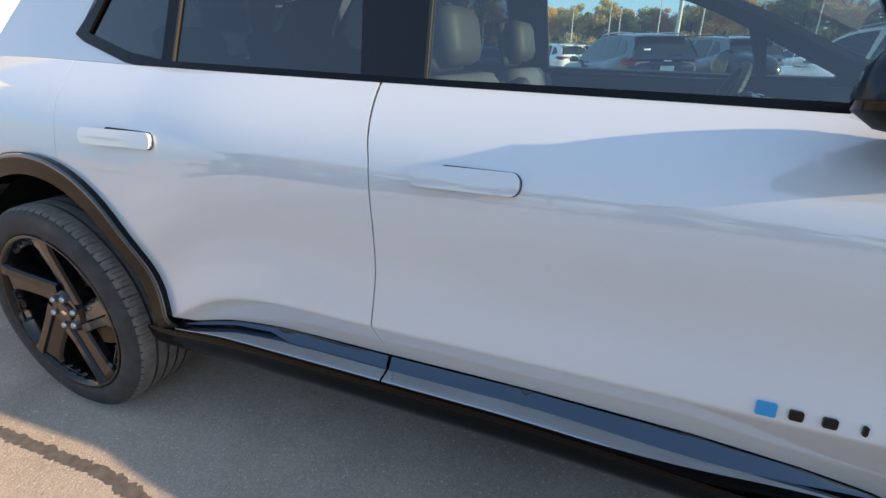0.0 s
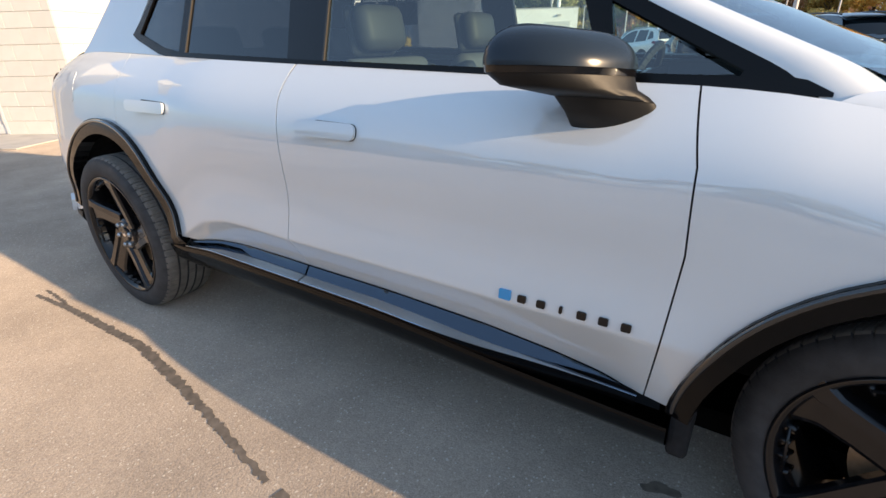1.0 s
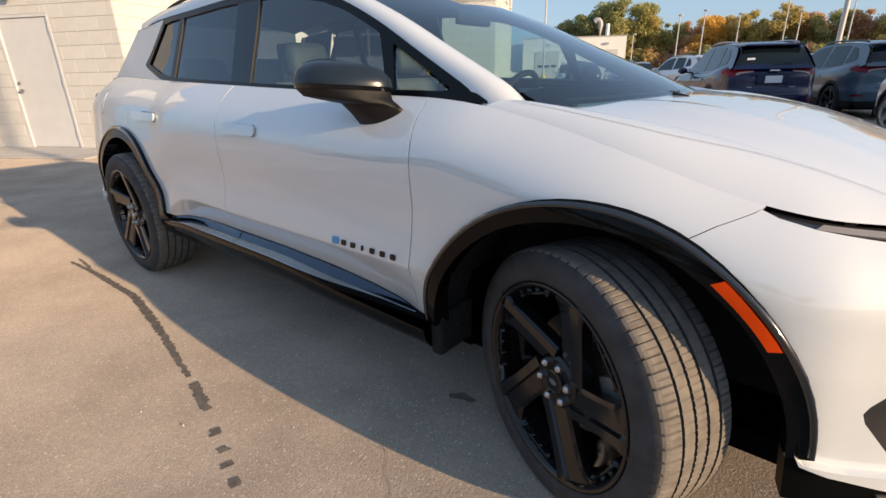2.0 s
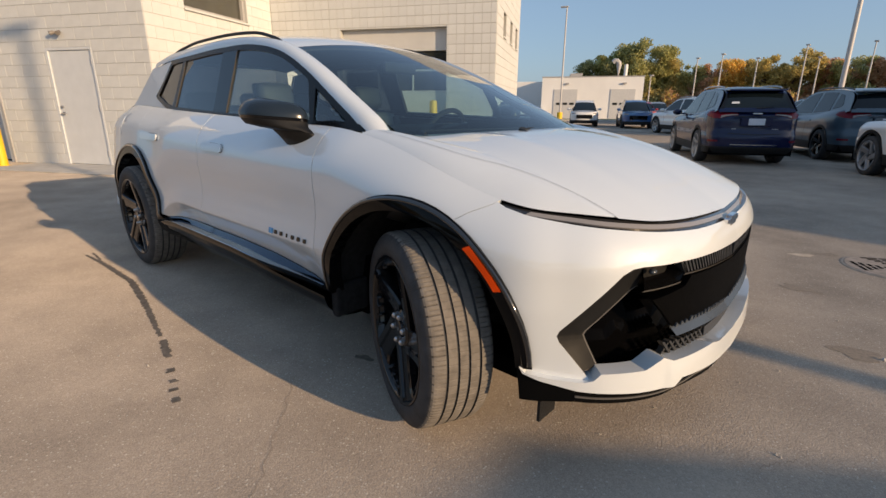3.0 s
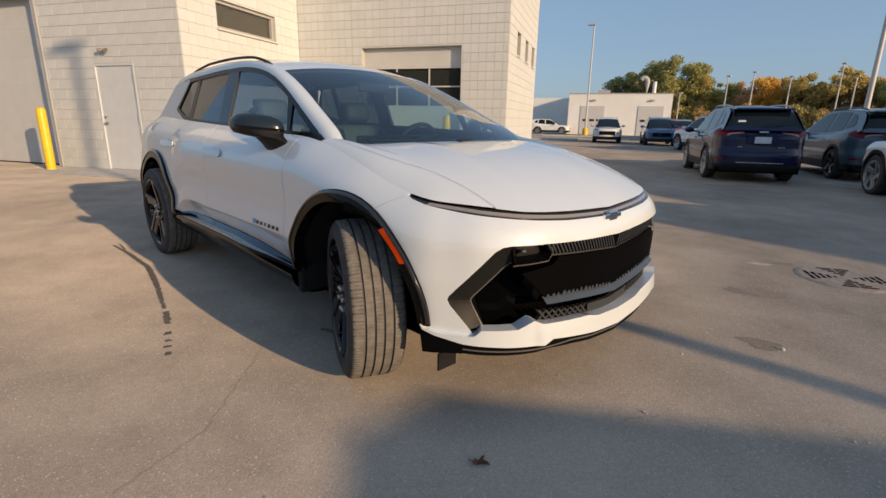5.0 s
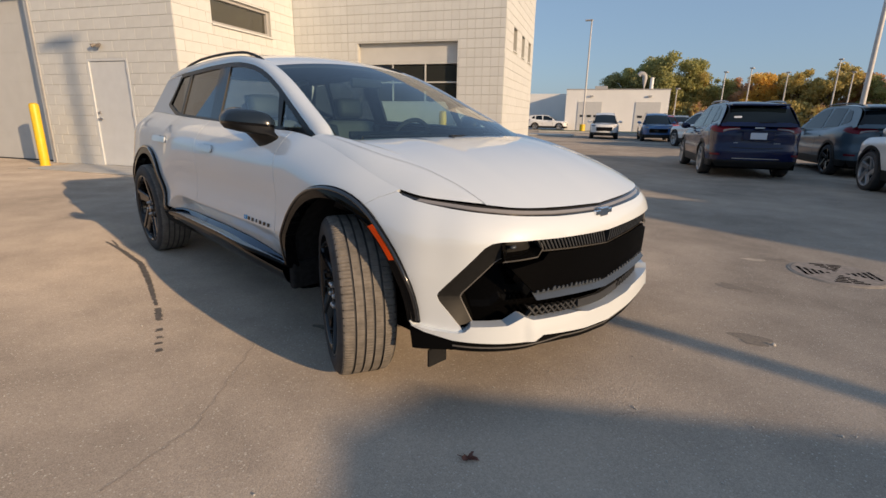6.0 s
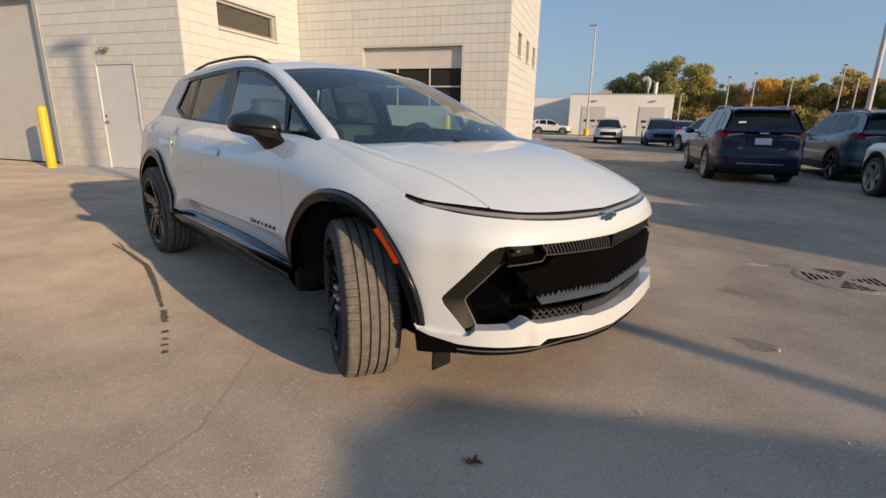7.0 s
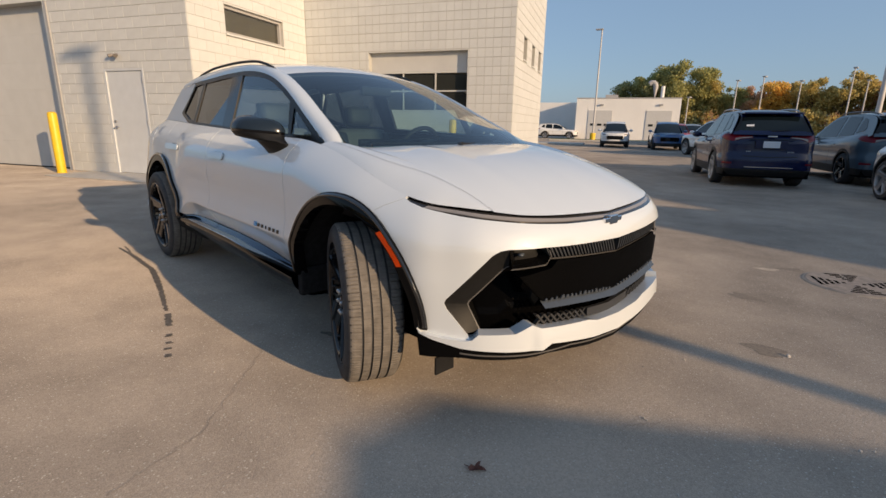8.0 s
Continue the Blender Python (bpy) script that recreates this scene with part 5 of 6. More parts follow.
# ---- other vehicles ----
NAVY = material("navy_paint", (0.003, 0.008, 0.046), 0.25, coat=0.45, spec=0.3)
SLATE = material("slate_paint", (0.066, 0.100, 0.130), 0.3, coat=0.6, spec=0.3)
WHITE2 = material("white_paint_b", (0.74, 0.74, 0.73), 0.3, coat=1.0)
BLUE2 = material("blue_paint", (0.03, 0.10, 0.26), 0.3, coat=1.0)
SILVER = material("silver_paint", (0.30, 0.31, 0.31), 0.3, 0.3, coat=1.0)
RED2 = material("red_paint", (0.35, 0.02, 0.02), 0.3, coat=1.0)
CAR_GLASS = material("car_glass", (0.006, 0.010, 0.013), 0.04, spec=0.4)
PLATE = material("plate_white", (0.62, 0.66, 0.72), 0.4)
BODY = Wrap(
    [(-0.98, 0), (-0.97, 0.3), (-0.94, 0.58), (-0.87, 0.76), (-0.72, 0.86), (-0.4, 0.90), (0, 0.91), (0.6, 0.90), (1.4, 0.90), (2.2, 0.90), (2.75, 0.90),
     (3.1, 0.885), (3.32, 0.83), (3.45, 0.74), (3.55, 0.6), (3.62, 0.4), (3.65, 0.2), (3.66, 0)],
    side=[(0.2, -0.05), (0.45, -0.01), (0.6, 0.005), (0.72, -0.008), (0.88, 0.004), (0.98, 0.0), (1.2, -0.01)],
    front=[(0.18, -0.06), (0.3, 0.0), (0.5, -0.01), (0.7, 0.0), (0.9, -0.03), (1.1, -0.08)],
    rear=[(0.2, -0.08), (0.4, 0.01), (0.6, 0.01), (0.75, -0.03), (0.95, -0.04), (1.2, -0.09)],
    top=[(-1.6, 1.17), (-0.5, 1.17), (0.1, 1.12), (0.6, 1.06), (1.6, 1.02), (2.2, 1.0), (2.6, 0.99), (3.2, 0.96), (4.2, 0.92)], lean=0.10, lean_front=0.10)
ROOF = [spline(p) for p in (
    [(0, -0.86), (0.22, -0.60), (0.3, -0.35), (0.45, 0.3), (0.6, 0.9), (0.7, 1.32), (0.78, 1.58), (1, 2.35)],
    [(0, 0.72), (0.22, 0.58), (0.3, 0.58), (0.45, 0.60), (0.6, 0.60), (0.7, 0.59), (0.78, 0.60), (1, 0.70)],
    [(0, 1.155), (0.22, 1.52), (0.3, 1.59), (0.45, 1.635), (0.6, 1.64), (0.7, 1.60), (0.78, 1.52), (1, 1.03)])]


def cabin_top(s, w):
    x, y, z = (c(s) for c in ROOF)
    f, r = ease(s, 0.74, 1.0), ease(-s, -0.24, 0.0)
    return x + 0.18 * f * (1 - w * w) - 0.05 * r * (1 - w * w), y * w, z + 0.04 * (1 - f) * (1 - r) * (1 - w * w)


def cabin_side(x, z):
    return x, 0.795 - 0.36 * (z - 1.05), z


def bonnet(u, w):
    xr, yr, zr = 2.50 - 0.15 * w * w, 0.79 * w, 1.03 - 0.03 * w * w
    t = BODY.t1 - abs(w) * (BODY.t1 - 3.2)
    xf, yf, zf = BODY(t, BODY.top(t))
    return xr + (xf - xr) * u, yr + (math.copysign(yf, w) - yr) * u, zr + (zf - zr) * max(u, 0.0) ** 1.7 + 0.015 * (1 - w * w)


def other_suv(label, paint, at, group="", plate=True, name="suv", alloy=False):
    """A parked SUV at rest: skin, cabin, lamps, wheels."""
    rail_paint = ALLOY if alloy else BAR_GREY
    ob = thing(name, label, "car", at=at, group=group)
    W0, W1 = (0.0, 0.36, 0.47), (2.73, 0.36, 0.47)
    for right in (True, False):
        s = dict(parent=ob, mirror=right, sign=-1, step=0.08)
        top = [(3.6 - 4.6 * i / 24, BODY.top(3.6 - 4.6 * i / 24)) for i in range(25)]
        clip("body_side", [(BODY.t0, 0.40), (-0.47, 0.40)] + arc(*W0, 175, 5, 14) + [(0.5, 0.42), (2.23, 0.42)] + arc(*W1, 175, 5, 14) + [(3.3, 0.42), (BODY.t1, 0.42), (BODY.t1, BODY.top(BODY.t1))] + top + [(BODY.t0, 1.165)], BODY, paint, **s)
        clip("lower_cladding", [(BODY.t0, 0.405), (BODY.t0, 0.26), (-0.46, 0.26), (-0.46, 0.405)], BODY, MATTE_BLACK, out=0.006, thick=0.05, **s)
        clip("lower_cladding", [(0.47, 0.425), (0.47, 0.24), (2.26, 0.24), (2.26, 0.425)], BODY, MATTE_BLACK, out=0.006, thick=0.05, **s)
        clip("lower_cladding", [(3.2, 0.425), (3.2, 0.24), (BODY.t1, 0.24), (BODY.t1, 0.425)], BODY, MATTE_BLACK, out=0.006, thick=0.05, **s)
        for cx, cz, r in (W0, W1):
            clip("arch_cladding", arc(cx, cz, r + 0.002, 2, 178, 18) + arc(cx, cz, r - 0.06, 178, 2, 18), BODY, MATTE_BLACK, out=0.01, thick=0.05, **s)
        roof_edge = [(ROOF[0](i / 30), ROOF[2](i / 30)) for i in range(31)]
        clip("cabin_side", roof_edge + [(1.6, 1.0), (0.5, 1.03), (-0.5, 1.05)], cabin_side, paint, **s)
        line = [(x, z - 0.06) for x, z in roof_edge if -0.3 < x < 2.1]
        clip("side_window", [(x, z) for x, z in line if 0.84 < x < 2.05] + [(2.08, 1.07), (0.88, 1.09)], cabin_side, CAR_GLASS, out=0.006, **s)
        clip("side_window", [(x, z) for x, z in line if 0.02 < x < 0.78] + [(0.80, 1.10), (0.02, 1.15)], cabin_side, CAR_GLASS, out=0.006, **s)
        clip("side_window", [(-0.26, 1.50), (-0.06, 1.54), (-0.06, 1.19), (-0.40, 1.24), (-0.44, 1.30)], cabin_side, CAR_GLASS, out=0.006, **s)
        clip("tail_lamp", [(-0.55, 1.06), (-0.58, 1.12), (-0.92, 1.155), (-1.12, 1.11), (-1.32, 1.10), (-1.34, 1.055), (-1.1, 1.03), (-0.98, 0.985), (-0.80, 1.0)], BODY, RED_LENS, out=0.008, **s)
        clip("lamp_insert", [(-0.99, 0.994), (-1.1, 1.034), (-1.32, 1.058), (-1.32, 1.078), (-1.12, 1.066), (-1.0, 1.045)], BODY, LIGHT_BAR, out=0.012, **s)
        # dark strips paint the shade along the tailgate's creases
        clip("tailgate_crease", [(-1.36, 0.985), (-1.46, 0.845), (BODY.t0, 0.832), (BODY.t0, 0.818), (-1.475, 0.830), (-1.38, 0.985)], BODY, GAP_DARK, out=0.003, thick=0.006, **s)
        clip("tailgate_crease", [(-1.18, 0.685), (BODY.t0, 0.665), (BODY.t0, 0.652), (-1.18, 0.672)], BODY, GAP_DARK, out=0.003, thick=0.006, **s)
        for k in range(6 if right else 4):
            clip("lettering", [(-1.24 - 0.022 * k, 0.765), (-1.24 - 0.022 * k, 0.783), (-1.255 - 0.022 * k, 0.783), (-1.255 - 0.022 * k, 0.765)], BODY, ALLOY, out=0.008, thick=0.008, **s)
        clip("rear_reflector", [(-0.78, 0.50), (-0.78, 0.545), (-1.0, 0.54), (-1.0, 0.505)], BODY, RED_LENS, out=0.006, **s)
        clip("headlamp", [(3.30, 0.86), (3.25, 0.90), (3.7, 0.86), (3.7, 0.80), (3.45, 0.80)], BODY, LIGHT_BAR, out=0.006, **s)
        clip("door_seam", [(0.832, 0.43), (0.842, 0.43), (0.842, 1.02), (0.832, 1.02)], BODY, GAP_DARK, out=0.001, thick=0.0, **s)
        clip("door_seam", [(1.95, 0.43), (1.96, 0.43), (1.985, 1.0), (1.975, 1.0)], BODY, GAP_DARK, out=0.001, thick=0.0, **s)
        for x in (0.55, 1.55):
            clip("door_handle", rounded(x, x + 0.2, 0.90, 0.93, 0.012, 3), BODY, paint, out=0.02, thick=0.02, **s)
        q = -1 if right else 1
        bm = bmesh.new()
        bmesh.ops.create_uvsphere(bm, u_segments=14, v_segments=10, radius=1.0, matrix=Matrix.Translation((1.98, q * 1.0, 1.10)) @ Matrix.Diagonal((0.09, 0.12, 0.08, 1)))
        box(bm, 1.96, 2.04, min(q * 0.8, q * 0.95), max(q * 0.8, q * 0.95), 1.04, 1.08)
        part("mirror", bm, paint, ob, smooth=True)
        rail = []
        for k in range(15):
            x, y, z = (c(0.28 + 0.42 * k / 14) for c in ROOF)
            rail.append((x, q * (y - 0.03), z + 0.045))
        part("roof_rail", sweep(bmesh.new(), rail, round_bar(0.03, 0.035, 8)), rail_paint, ob, smooth=True)
        wheel(ob, pose(0, q * 0.785, 0.36, 0, 0, 0 if q < 0 else 180), 0.955, detail=False, alloy=alloy)
        wheel(ob, pose(2.73, q * 0.785, 0.36, 0, 0, 0 if q < 0 else 180), 0.955, detail=False, alloy=alloy)
    patch("bonnet", bonnet, (0, 1, 14), (-1, 1, 14), paint, ob)
    patch("roof", cabin_top, (0.2, 0.78, 18), (-1, 1, 12), paint, ob)
    patch("windscreen", cabin_top, (0.78, 1.0, 8), (-1, 1, 12), CAR_GLASS, ob)
    patch("tailgate_window", cabin_top, (0.03, 0.195, 8), (-0.90, 0.90, 12), CAR_GLASS, ob)
    for w0, w1 in ((-1.0, -0.895), (0.895, 1.0)):
        patch("rear_pillar", cabin_top, (0.02, 0.205, 8), (w0, w1, 3), GLOSS_BLACK, ob)
    patch("tailgate_panel", cabin_top, (-0.02, 0.032, 4), (-1, 1, 12), paint, ob)
    part("spoiler", boxed(-0.78, -0.45, -0.55, 0.55, 1.555, 1.59, bevel=0.012), paint, ob)
    if plate:
        part("plate_recess", boxed(-0.985, -0.93, -0.30, 0.30, 0.83, 1.01, bevel=0.01), paint, ob)
        part("number_plate", boxed(-0.995, -0.985, -0.155, 0.155, 0.855, 0.99, bevel=0.004), PLATE, ob, "plain pale plate")
    part("tailgate_emblem", boxed(-0.965, -0.93, -0.09, 0.09, 1.075, 1.105, bevel=0.006), CHROME, ob)
    part("tailgate_handle_trim", boxed(-0.985, -0.95, -0.42, 0.42, 1.02, 1.035), GAP_DARK, ob)
    part("bumper_trim", boxed(-1.0, -0.97, -0.45, 0.45, 0.44, 0.455), CHROME, ob)
    part("rear_wiper", rod(bmesh.new(), (-0.885, 0.02, 1.20), (-0.868, -0.32, 1.215), 0.010), MATTE_BLACK, ob)
    part("front_grille", boxed(3.60, 3.665, -0.5, 0.5, 0.52, 0.76, bevel=0.02), GLOSS_BLACK, ob)
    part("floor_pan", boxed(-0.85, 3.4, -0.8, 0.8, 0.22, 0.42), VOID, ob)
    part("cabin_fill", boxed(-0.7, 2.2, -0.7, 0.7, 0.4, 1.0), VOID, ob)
    return ob


def parked(x, y, heading):
    return Matrix.Translation((x, y, 0)) @ Matrix.Rotation(radians(heading), 4, "Z")


row = "cars parked in the lot"
navy = other_suv("dark navy SUV parked with its tail towards the lane", NAVY, parked(1.55, 11.0, 118), row, alloy=True)
patch("window_sticker", lambda u, w: tuple(Vector(cabin_top(u, w)) + Vector((-0.010, 0, 0.006))), (0.074, 0.094, 2), (0.52, 0.74, 3), PLATE, navy)
slate = other_suv("slate grey SUV parked beside the navy one", SLATE, parked(3.62, 13.45, 118), row)
white_b = other_suv("white SUV with black lower trim parked in the row", WHITE2, parked(5.95, 8.06, 118), row, alloy=True)
tagged(copy_thing(white_b, parked(-2.17, 22.31, 136)), "white SUV parked in the row past the navy one")
far_white = copy_thing(white_b, parked(-12.5, 31.1, 298))
tagged(far_white, "white SUV parked facing the lane, far off")
far_blue = other_suv("mid blue SUV parked facing the lane, far off", BLUE2, parked(-8.8, 30.6, 298), row)
other_suv("bright red SUV half hidden behind others far off", RED2, parked(-11.4, 38.6, 298), row)
side_white = copy_thing(white_b, parked(-29.3, 46.6, 30))
tagged(side_white, "white SUV seen side on before the far building")
silver = other_suv("silver grey SUV parked far off", SILVER, parked(-11.3, 41.5, 298), row)
# the five behind the camera are unseen, added to darken the door reflections
for x, y, h, src, text in ((-24.5, 52.0, 28, silver, "silver SUV half hidden behind a white one"), (-4.5, 42.5, 118, slate, "dark SUV parked far down the row"), (-1.6, 25.0, 118, slate, "dark grey SUV in the next row"),
                           (1.6, 27.0, 118, silver, "grey SUV in the next row"), (5.2, 29.0, 118, slate, "dark SUV in the next row"), (-6.9, 39.0, 298, slate, "dark SUV parked among others far off"),
                           (8.5, 15.8, 118, silver, "silver SUV parked in the row"), (-9.5, -14.0, 88, slate, "dark SUV added unseen across the lane behind the camera"), (-6.6, -14.3, 88, far_blue, "blue SUV added unseen across the lane behind the camera"),
                           (-3.6, -14.0, 88, slate, "dark grey SUV added unseen across the lane behind the camera"), (2.4, -14.2, 88, slate, "dark SUV added unseen in the row behind the camera"), (5.6, -14.0, 88, far_blue, "mid blue SUV added unseen in the row behind the camera"), (9.5, 30.0, 118, white_b, "white SUV in the next row"), (-4.8, 29.0, 298, slate, "dark SUV in the far row")):
    tagged(copy_thing(src, parked(x, y, h)), text)

# ---- lamp posts ----
POST = material("post_paint", (0.50, 0.49, 0.48), 0.45, vary=0.05)


def lamp_post(x, y, h, turn=0, r=0.085):
    ob = thing("lamp_post", "tall pale steel lamp post with a flat head", "lamp post", at=parked(x, y, turn), group="lamp posts of the lot")
    part("pole", lathe([(0, r * 1.1), (h, r * 0.7), (h, 0.001)], 14, "z"), POST, ob, smooth=True)
    part("base", lathe([(0, 0.26), (0.75, 0.26), (0.78, 0.22), (0.78, 0.05)], 20, "z"), YELLOW if x < -19 else POST, ob, smooth=True)
    bm = boxed(-0.1, 0.55, -0.16, 0.16, h - 0.05, h + 0.06, bevel=0.02)
    part("lamp_head", bm, FRAME_GREY, ob)
    return ob


lamp_post(-19.7, 40.6, 9.9, 200)
lamp_post(2.4, 22.0, 11.0, 60, 0.085)
for x, y, h in ((-12.4, 55.5, 6.2), (-10.2, 56.0, 6.5), (-7.2, 56.8, 6.0), (-3.4, 57.4, 7.0), (-2.5, 59.5, 6.0), (-16.5, 54.1, 4.6), (1.5, 58.0, 7.0), (5.5, 57.0, 8.0), (10.5, 56.0, 7.0), (15.0, 56.0, 7.5)):
    lamp_post(x, y, h, 90, 0.07)
lamp_post(14.0, 1.30, 8.85, 208, 0.085)

# ---- the far building ----
FAR_WHITE = material("far_wall", (0.80, 0.79, 0.76), 0.8, vary=0.05, scale=0.4)
FAR_M = Matrix.Translation((-26.9, 48.95, 0)) @ Matrix.Rotation(radians(27), 4, "Z")
far = thing("service_building", "low white service building with two garage doors, far off", "building", at=FAR_M)
part("wall", boxed(0, 11.0, 0, 12, 0, 4.5), FAR_WHITE, far)
part("roof_edge", boxed(-0.05, 11.05, -0.05, 12, 4.5, 4.6), FRAME_GREY, far)
part("side_wing", boxed(-14, 0, 5, 12, 0, 4.3), FAR_WHITE, far)
FAR_DOOR = material("far_door", (0.56, 0.56, 0.55), 0.6, vary=0.05)
for a in (1.4, 7.6):
    gd = part("garage_door", boxed(a, a + 2.6, -0.06, 0.0, 0, 3.2), FAR_DOOR, far)
    for j in range(3):
        part("pane", boxed(a + 0.3 + 0.75 * j, a + 0.8 + 0.75 * j, -0.08, -0.06, 1.5, 1.75), WIN_DARK, gd)
    part("wall_light", boxed(a + 1.2, a + 1.6, -0.2, 0, 3.75, 3.9), FRAME_GREY, far)
bend = [(8.4, 3, 4.5), (8.4, 3, 5.9), (8.35, 3, 6.2), (8.15, 3, 6.4), (7.9, 3, 6.42), (7.7, 3, 6.25)]
part("chimney", sweep(bmesh.new(), bend, round_bar(0.55, 0.55, 12)), FRAME_GREY, far, smooth=True)
part("vent_stack", lathe([(4.5, 0.2), (6.0, 0.2), (6.0, 0.0)], 14, "z"), FAR_WHITE, far).location = (9.2, 3, 0)
part("rooftop_unit", boxed(3.0, 4.4, 3, 4.5, 4.5, 5.1, bevel=0.03), FRAME_GREY, far)

# ---- the verge and the island before the far building ----
GRASS = material("mown_grass", (0.07, 0.105, 0.03), 0.9, vary=0.3, scale=6, bump=0.5, bump_scale=60)
KERB = material("kerb_concrete", (0.50, 0.48, 0.44), 0.85, vary=0.1, scale=2)
verge = part("verge", boxed(-1.0, 17.0, 0, 2.6, 0, 0.16, bevel=0.02), GRASS, None)
verge.matrix_world = Matrix.Translation((-22.0, 38.6, 0)) @ Matrix.Rotation(radians(27), 4, "Z")
tagged(verge, "raised strip of mown grass with a kerb before the far building", "grass verge", kind="structure")
kerb = part("kerb", boxed(-1.0, 17.0, -0.16, -0.004, 0, 0.15, bevel=0.015), KERB, None)
kerb.matrix_world = verge.matrix_world
tagged(kerb, "pale concrete kerb of the grass strip", "kerb", kind="structure")
island = part("island", boxed(-3.0, 2.2, -1.0, 1.2, 0, 0.12, bevel=0.02), KERB, None)
island.matrix_world = parked(-16.6, 29.6, 27)
tagged(island, "pale concrete kerb island in the lane", "kerb island", kind="structure")

# ---- trees ----
BARK = material("bark", (0.10, 0.075, 0.055), 0.9, vary=0.2, scale=4)


def leaf_material(name, colour, other):
    m = material(name, colour, 0.7)
    n, l = m.node_tree.nodes, m.node_tree.links
    geo, mix = n.new("ShaderNodeNewGeometry"), n.new("ShaderNodeMix")
    mix.data_type = "RGBA"
    l.new(geo.outputs["Random Per Island"], mix.inputs["Factor"])
    mix.inputs["A"].default_value, mix.inputs["B"].default_value = (*colour, 1), (*other, 1)
    l.new(mix.outputs["Result"], n["Principled BSDF"].inputs["Base Color"])
    thin, both = n.new("ShaderNodeBsdfTranslucent"), n.new("ShaderNodeMixShader")
    both.inputs["Fac"].default_value = 0.5
    l.new(mix.outputs["Result"], thin.inputs["Color"])
    l.new(n["Principled BSDF"].outputs[0], both.inputs[1])
    l.new(thin.outputs[0], both.inputs[2])
    l.new(both.outputs[0], n["Material Output"].inputs["Surface"])
    return m


LEAVES = [leaf_material("leaf_green", (0.30, 0.31, 0.11), (0.54, 0.50, 0.20)), leaf_material("leaf_olive", (0.46, 0.37, 0.12), (0.68, 0.54, 0.20)),
          leaf_material("leaf_gold", (0.72, 0.44, 0.09), (0.84, 0.60, 0.16)), leaf_material("leaf_rust", (0.56, 0.32, 0.17), (0.68, 0.45, 0.26)), leaf_material("leaf_dark", (0.26, 0.28, 0.13), (0.44, 0.42, 0.18))]


def tree_meshes(seed):
    """One tree ten metres high: a trunk with limbs, and a crown of small leaf tufts in uneven clumps."""
    rng = random.Random(seed)
    bm = bmesh.new()
    rod(bm, (0, 0, 0), (0.1, 0.05, 5.2), 0.24, 0.13, 10)
    rod(bm, (0.1, 0.05, 5.1), (0.2, -0.1, 8.4), 0.13, 0.04, 8)
    clumps = []
    for k in range(13):
        a, up = 2.4 * k + rng.uniform(-0.4, 0.4), rng.uniform(2.4, 6.2)
        out = rng.uniform(1.1, 2.6)
        tip = Vector((out * math.cos(a), out * math.sin(a), up + rng.uniform(0.8, 2.4)))
        rod(bm, (0.05, 0, up), tip, 0.08, 0.025, 6)
        clumps.append((tip, rng.uniform(0.7, 1.25)))
        fork = tip + Vector((rng.uniform(-0.8, 0.8), rng.uniform(-0.8, 0.8), rng.uniform(0.2, 1.0)))
        rod(bm, tip * 0.7 + Vector((0, 0, up * 0.3)), fork, 0.04, 0.015, 5)
        clumps.append((fork, rng.uniform(0.45, 0.8)))
    for k in range(16):
        clumps.append((Vector((rng.gauss(0, 1.15), rng.gauss(0, 1.15), rng.uniform(4.0, 9.2))), rng.uniform(0.5, 1.2)))
    trunk = bpy.data.meshes.new("trunk")
    bm.to_mesh(trunk)
    bm.free()
    trunk.materials.append(BARK)
    pos, faces = [], []
    for c, r in clumps:
        for k in range(int(300 * r * r) + 60):
            d = Vector((rng.gauss(0, 1), rng.gauss(0, 1), rng.gauss(0, 1))).normalized() * r * rng.uniform(0.3, 1.12)
            p = c + Vector((d.x, d.y, d.z * 0.8))
            e = Euler((rng.uniform(0, 6.3), rng.uniform(0, 6.3), rng.uniform(0, 6.3))).to_matrix()
            q = rng.uniform(0.06, 0.15)
            i = len(pos)
            pos += [tuple(p + e @ Vector(v) * q) for v in ((-1, -0.6, 0), (1, -0.5, 0.1), (0.8, 0.7, 0), (-0.7, 0.6, -0.1))]
            faces.append((i, i + 1, i + 2, i + 3))
    crowns = []
    for m in LEAVES:
        mesh = bpy.data.meshes.new("crown")
        mesh.from_pydata(pos, [], faces)
        mesh.materials.append(m)
        crowns.append(mesh)
    return trunk, crowns


TREES = [tree_meshes(s) for s in (3, 7, 11, 19)]
KINDS = ("green leafy tree", "olive green tree turning yellow", "golden yellow autumn tree", "rust red autumn tree", "dark green tree")


def tree(x, y, h, variant, colour, spread=1.0):
    trunk, crowns = TREES[variant]
    s = h / 13.2
    ob = thing("tree", KINDS[colour] + " in the belt behind the lot", "tree", at=parked(x, y, random.uniform(0, 360)) @ Matrix.Diagonal((s * spread, s * spread, s, 1)), group="tree belt")
    for name, mesh in (("trunk", trunk), ("crown", crowns[colour])):
        p = new(name, mesh)
        p.parent = ob


random.seed(5)
# nine unseen trees added behind the camera, to darken the door reflections
for k in range(9):
    tree(-34 + 7.5 * k, -38 + 2.5 * (k % 3), 11 + 1.5 * (k % 2), k % 4, (4, 0, 1, 4, 3)[k % 5], 1.5)
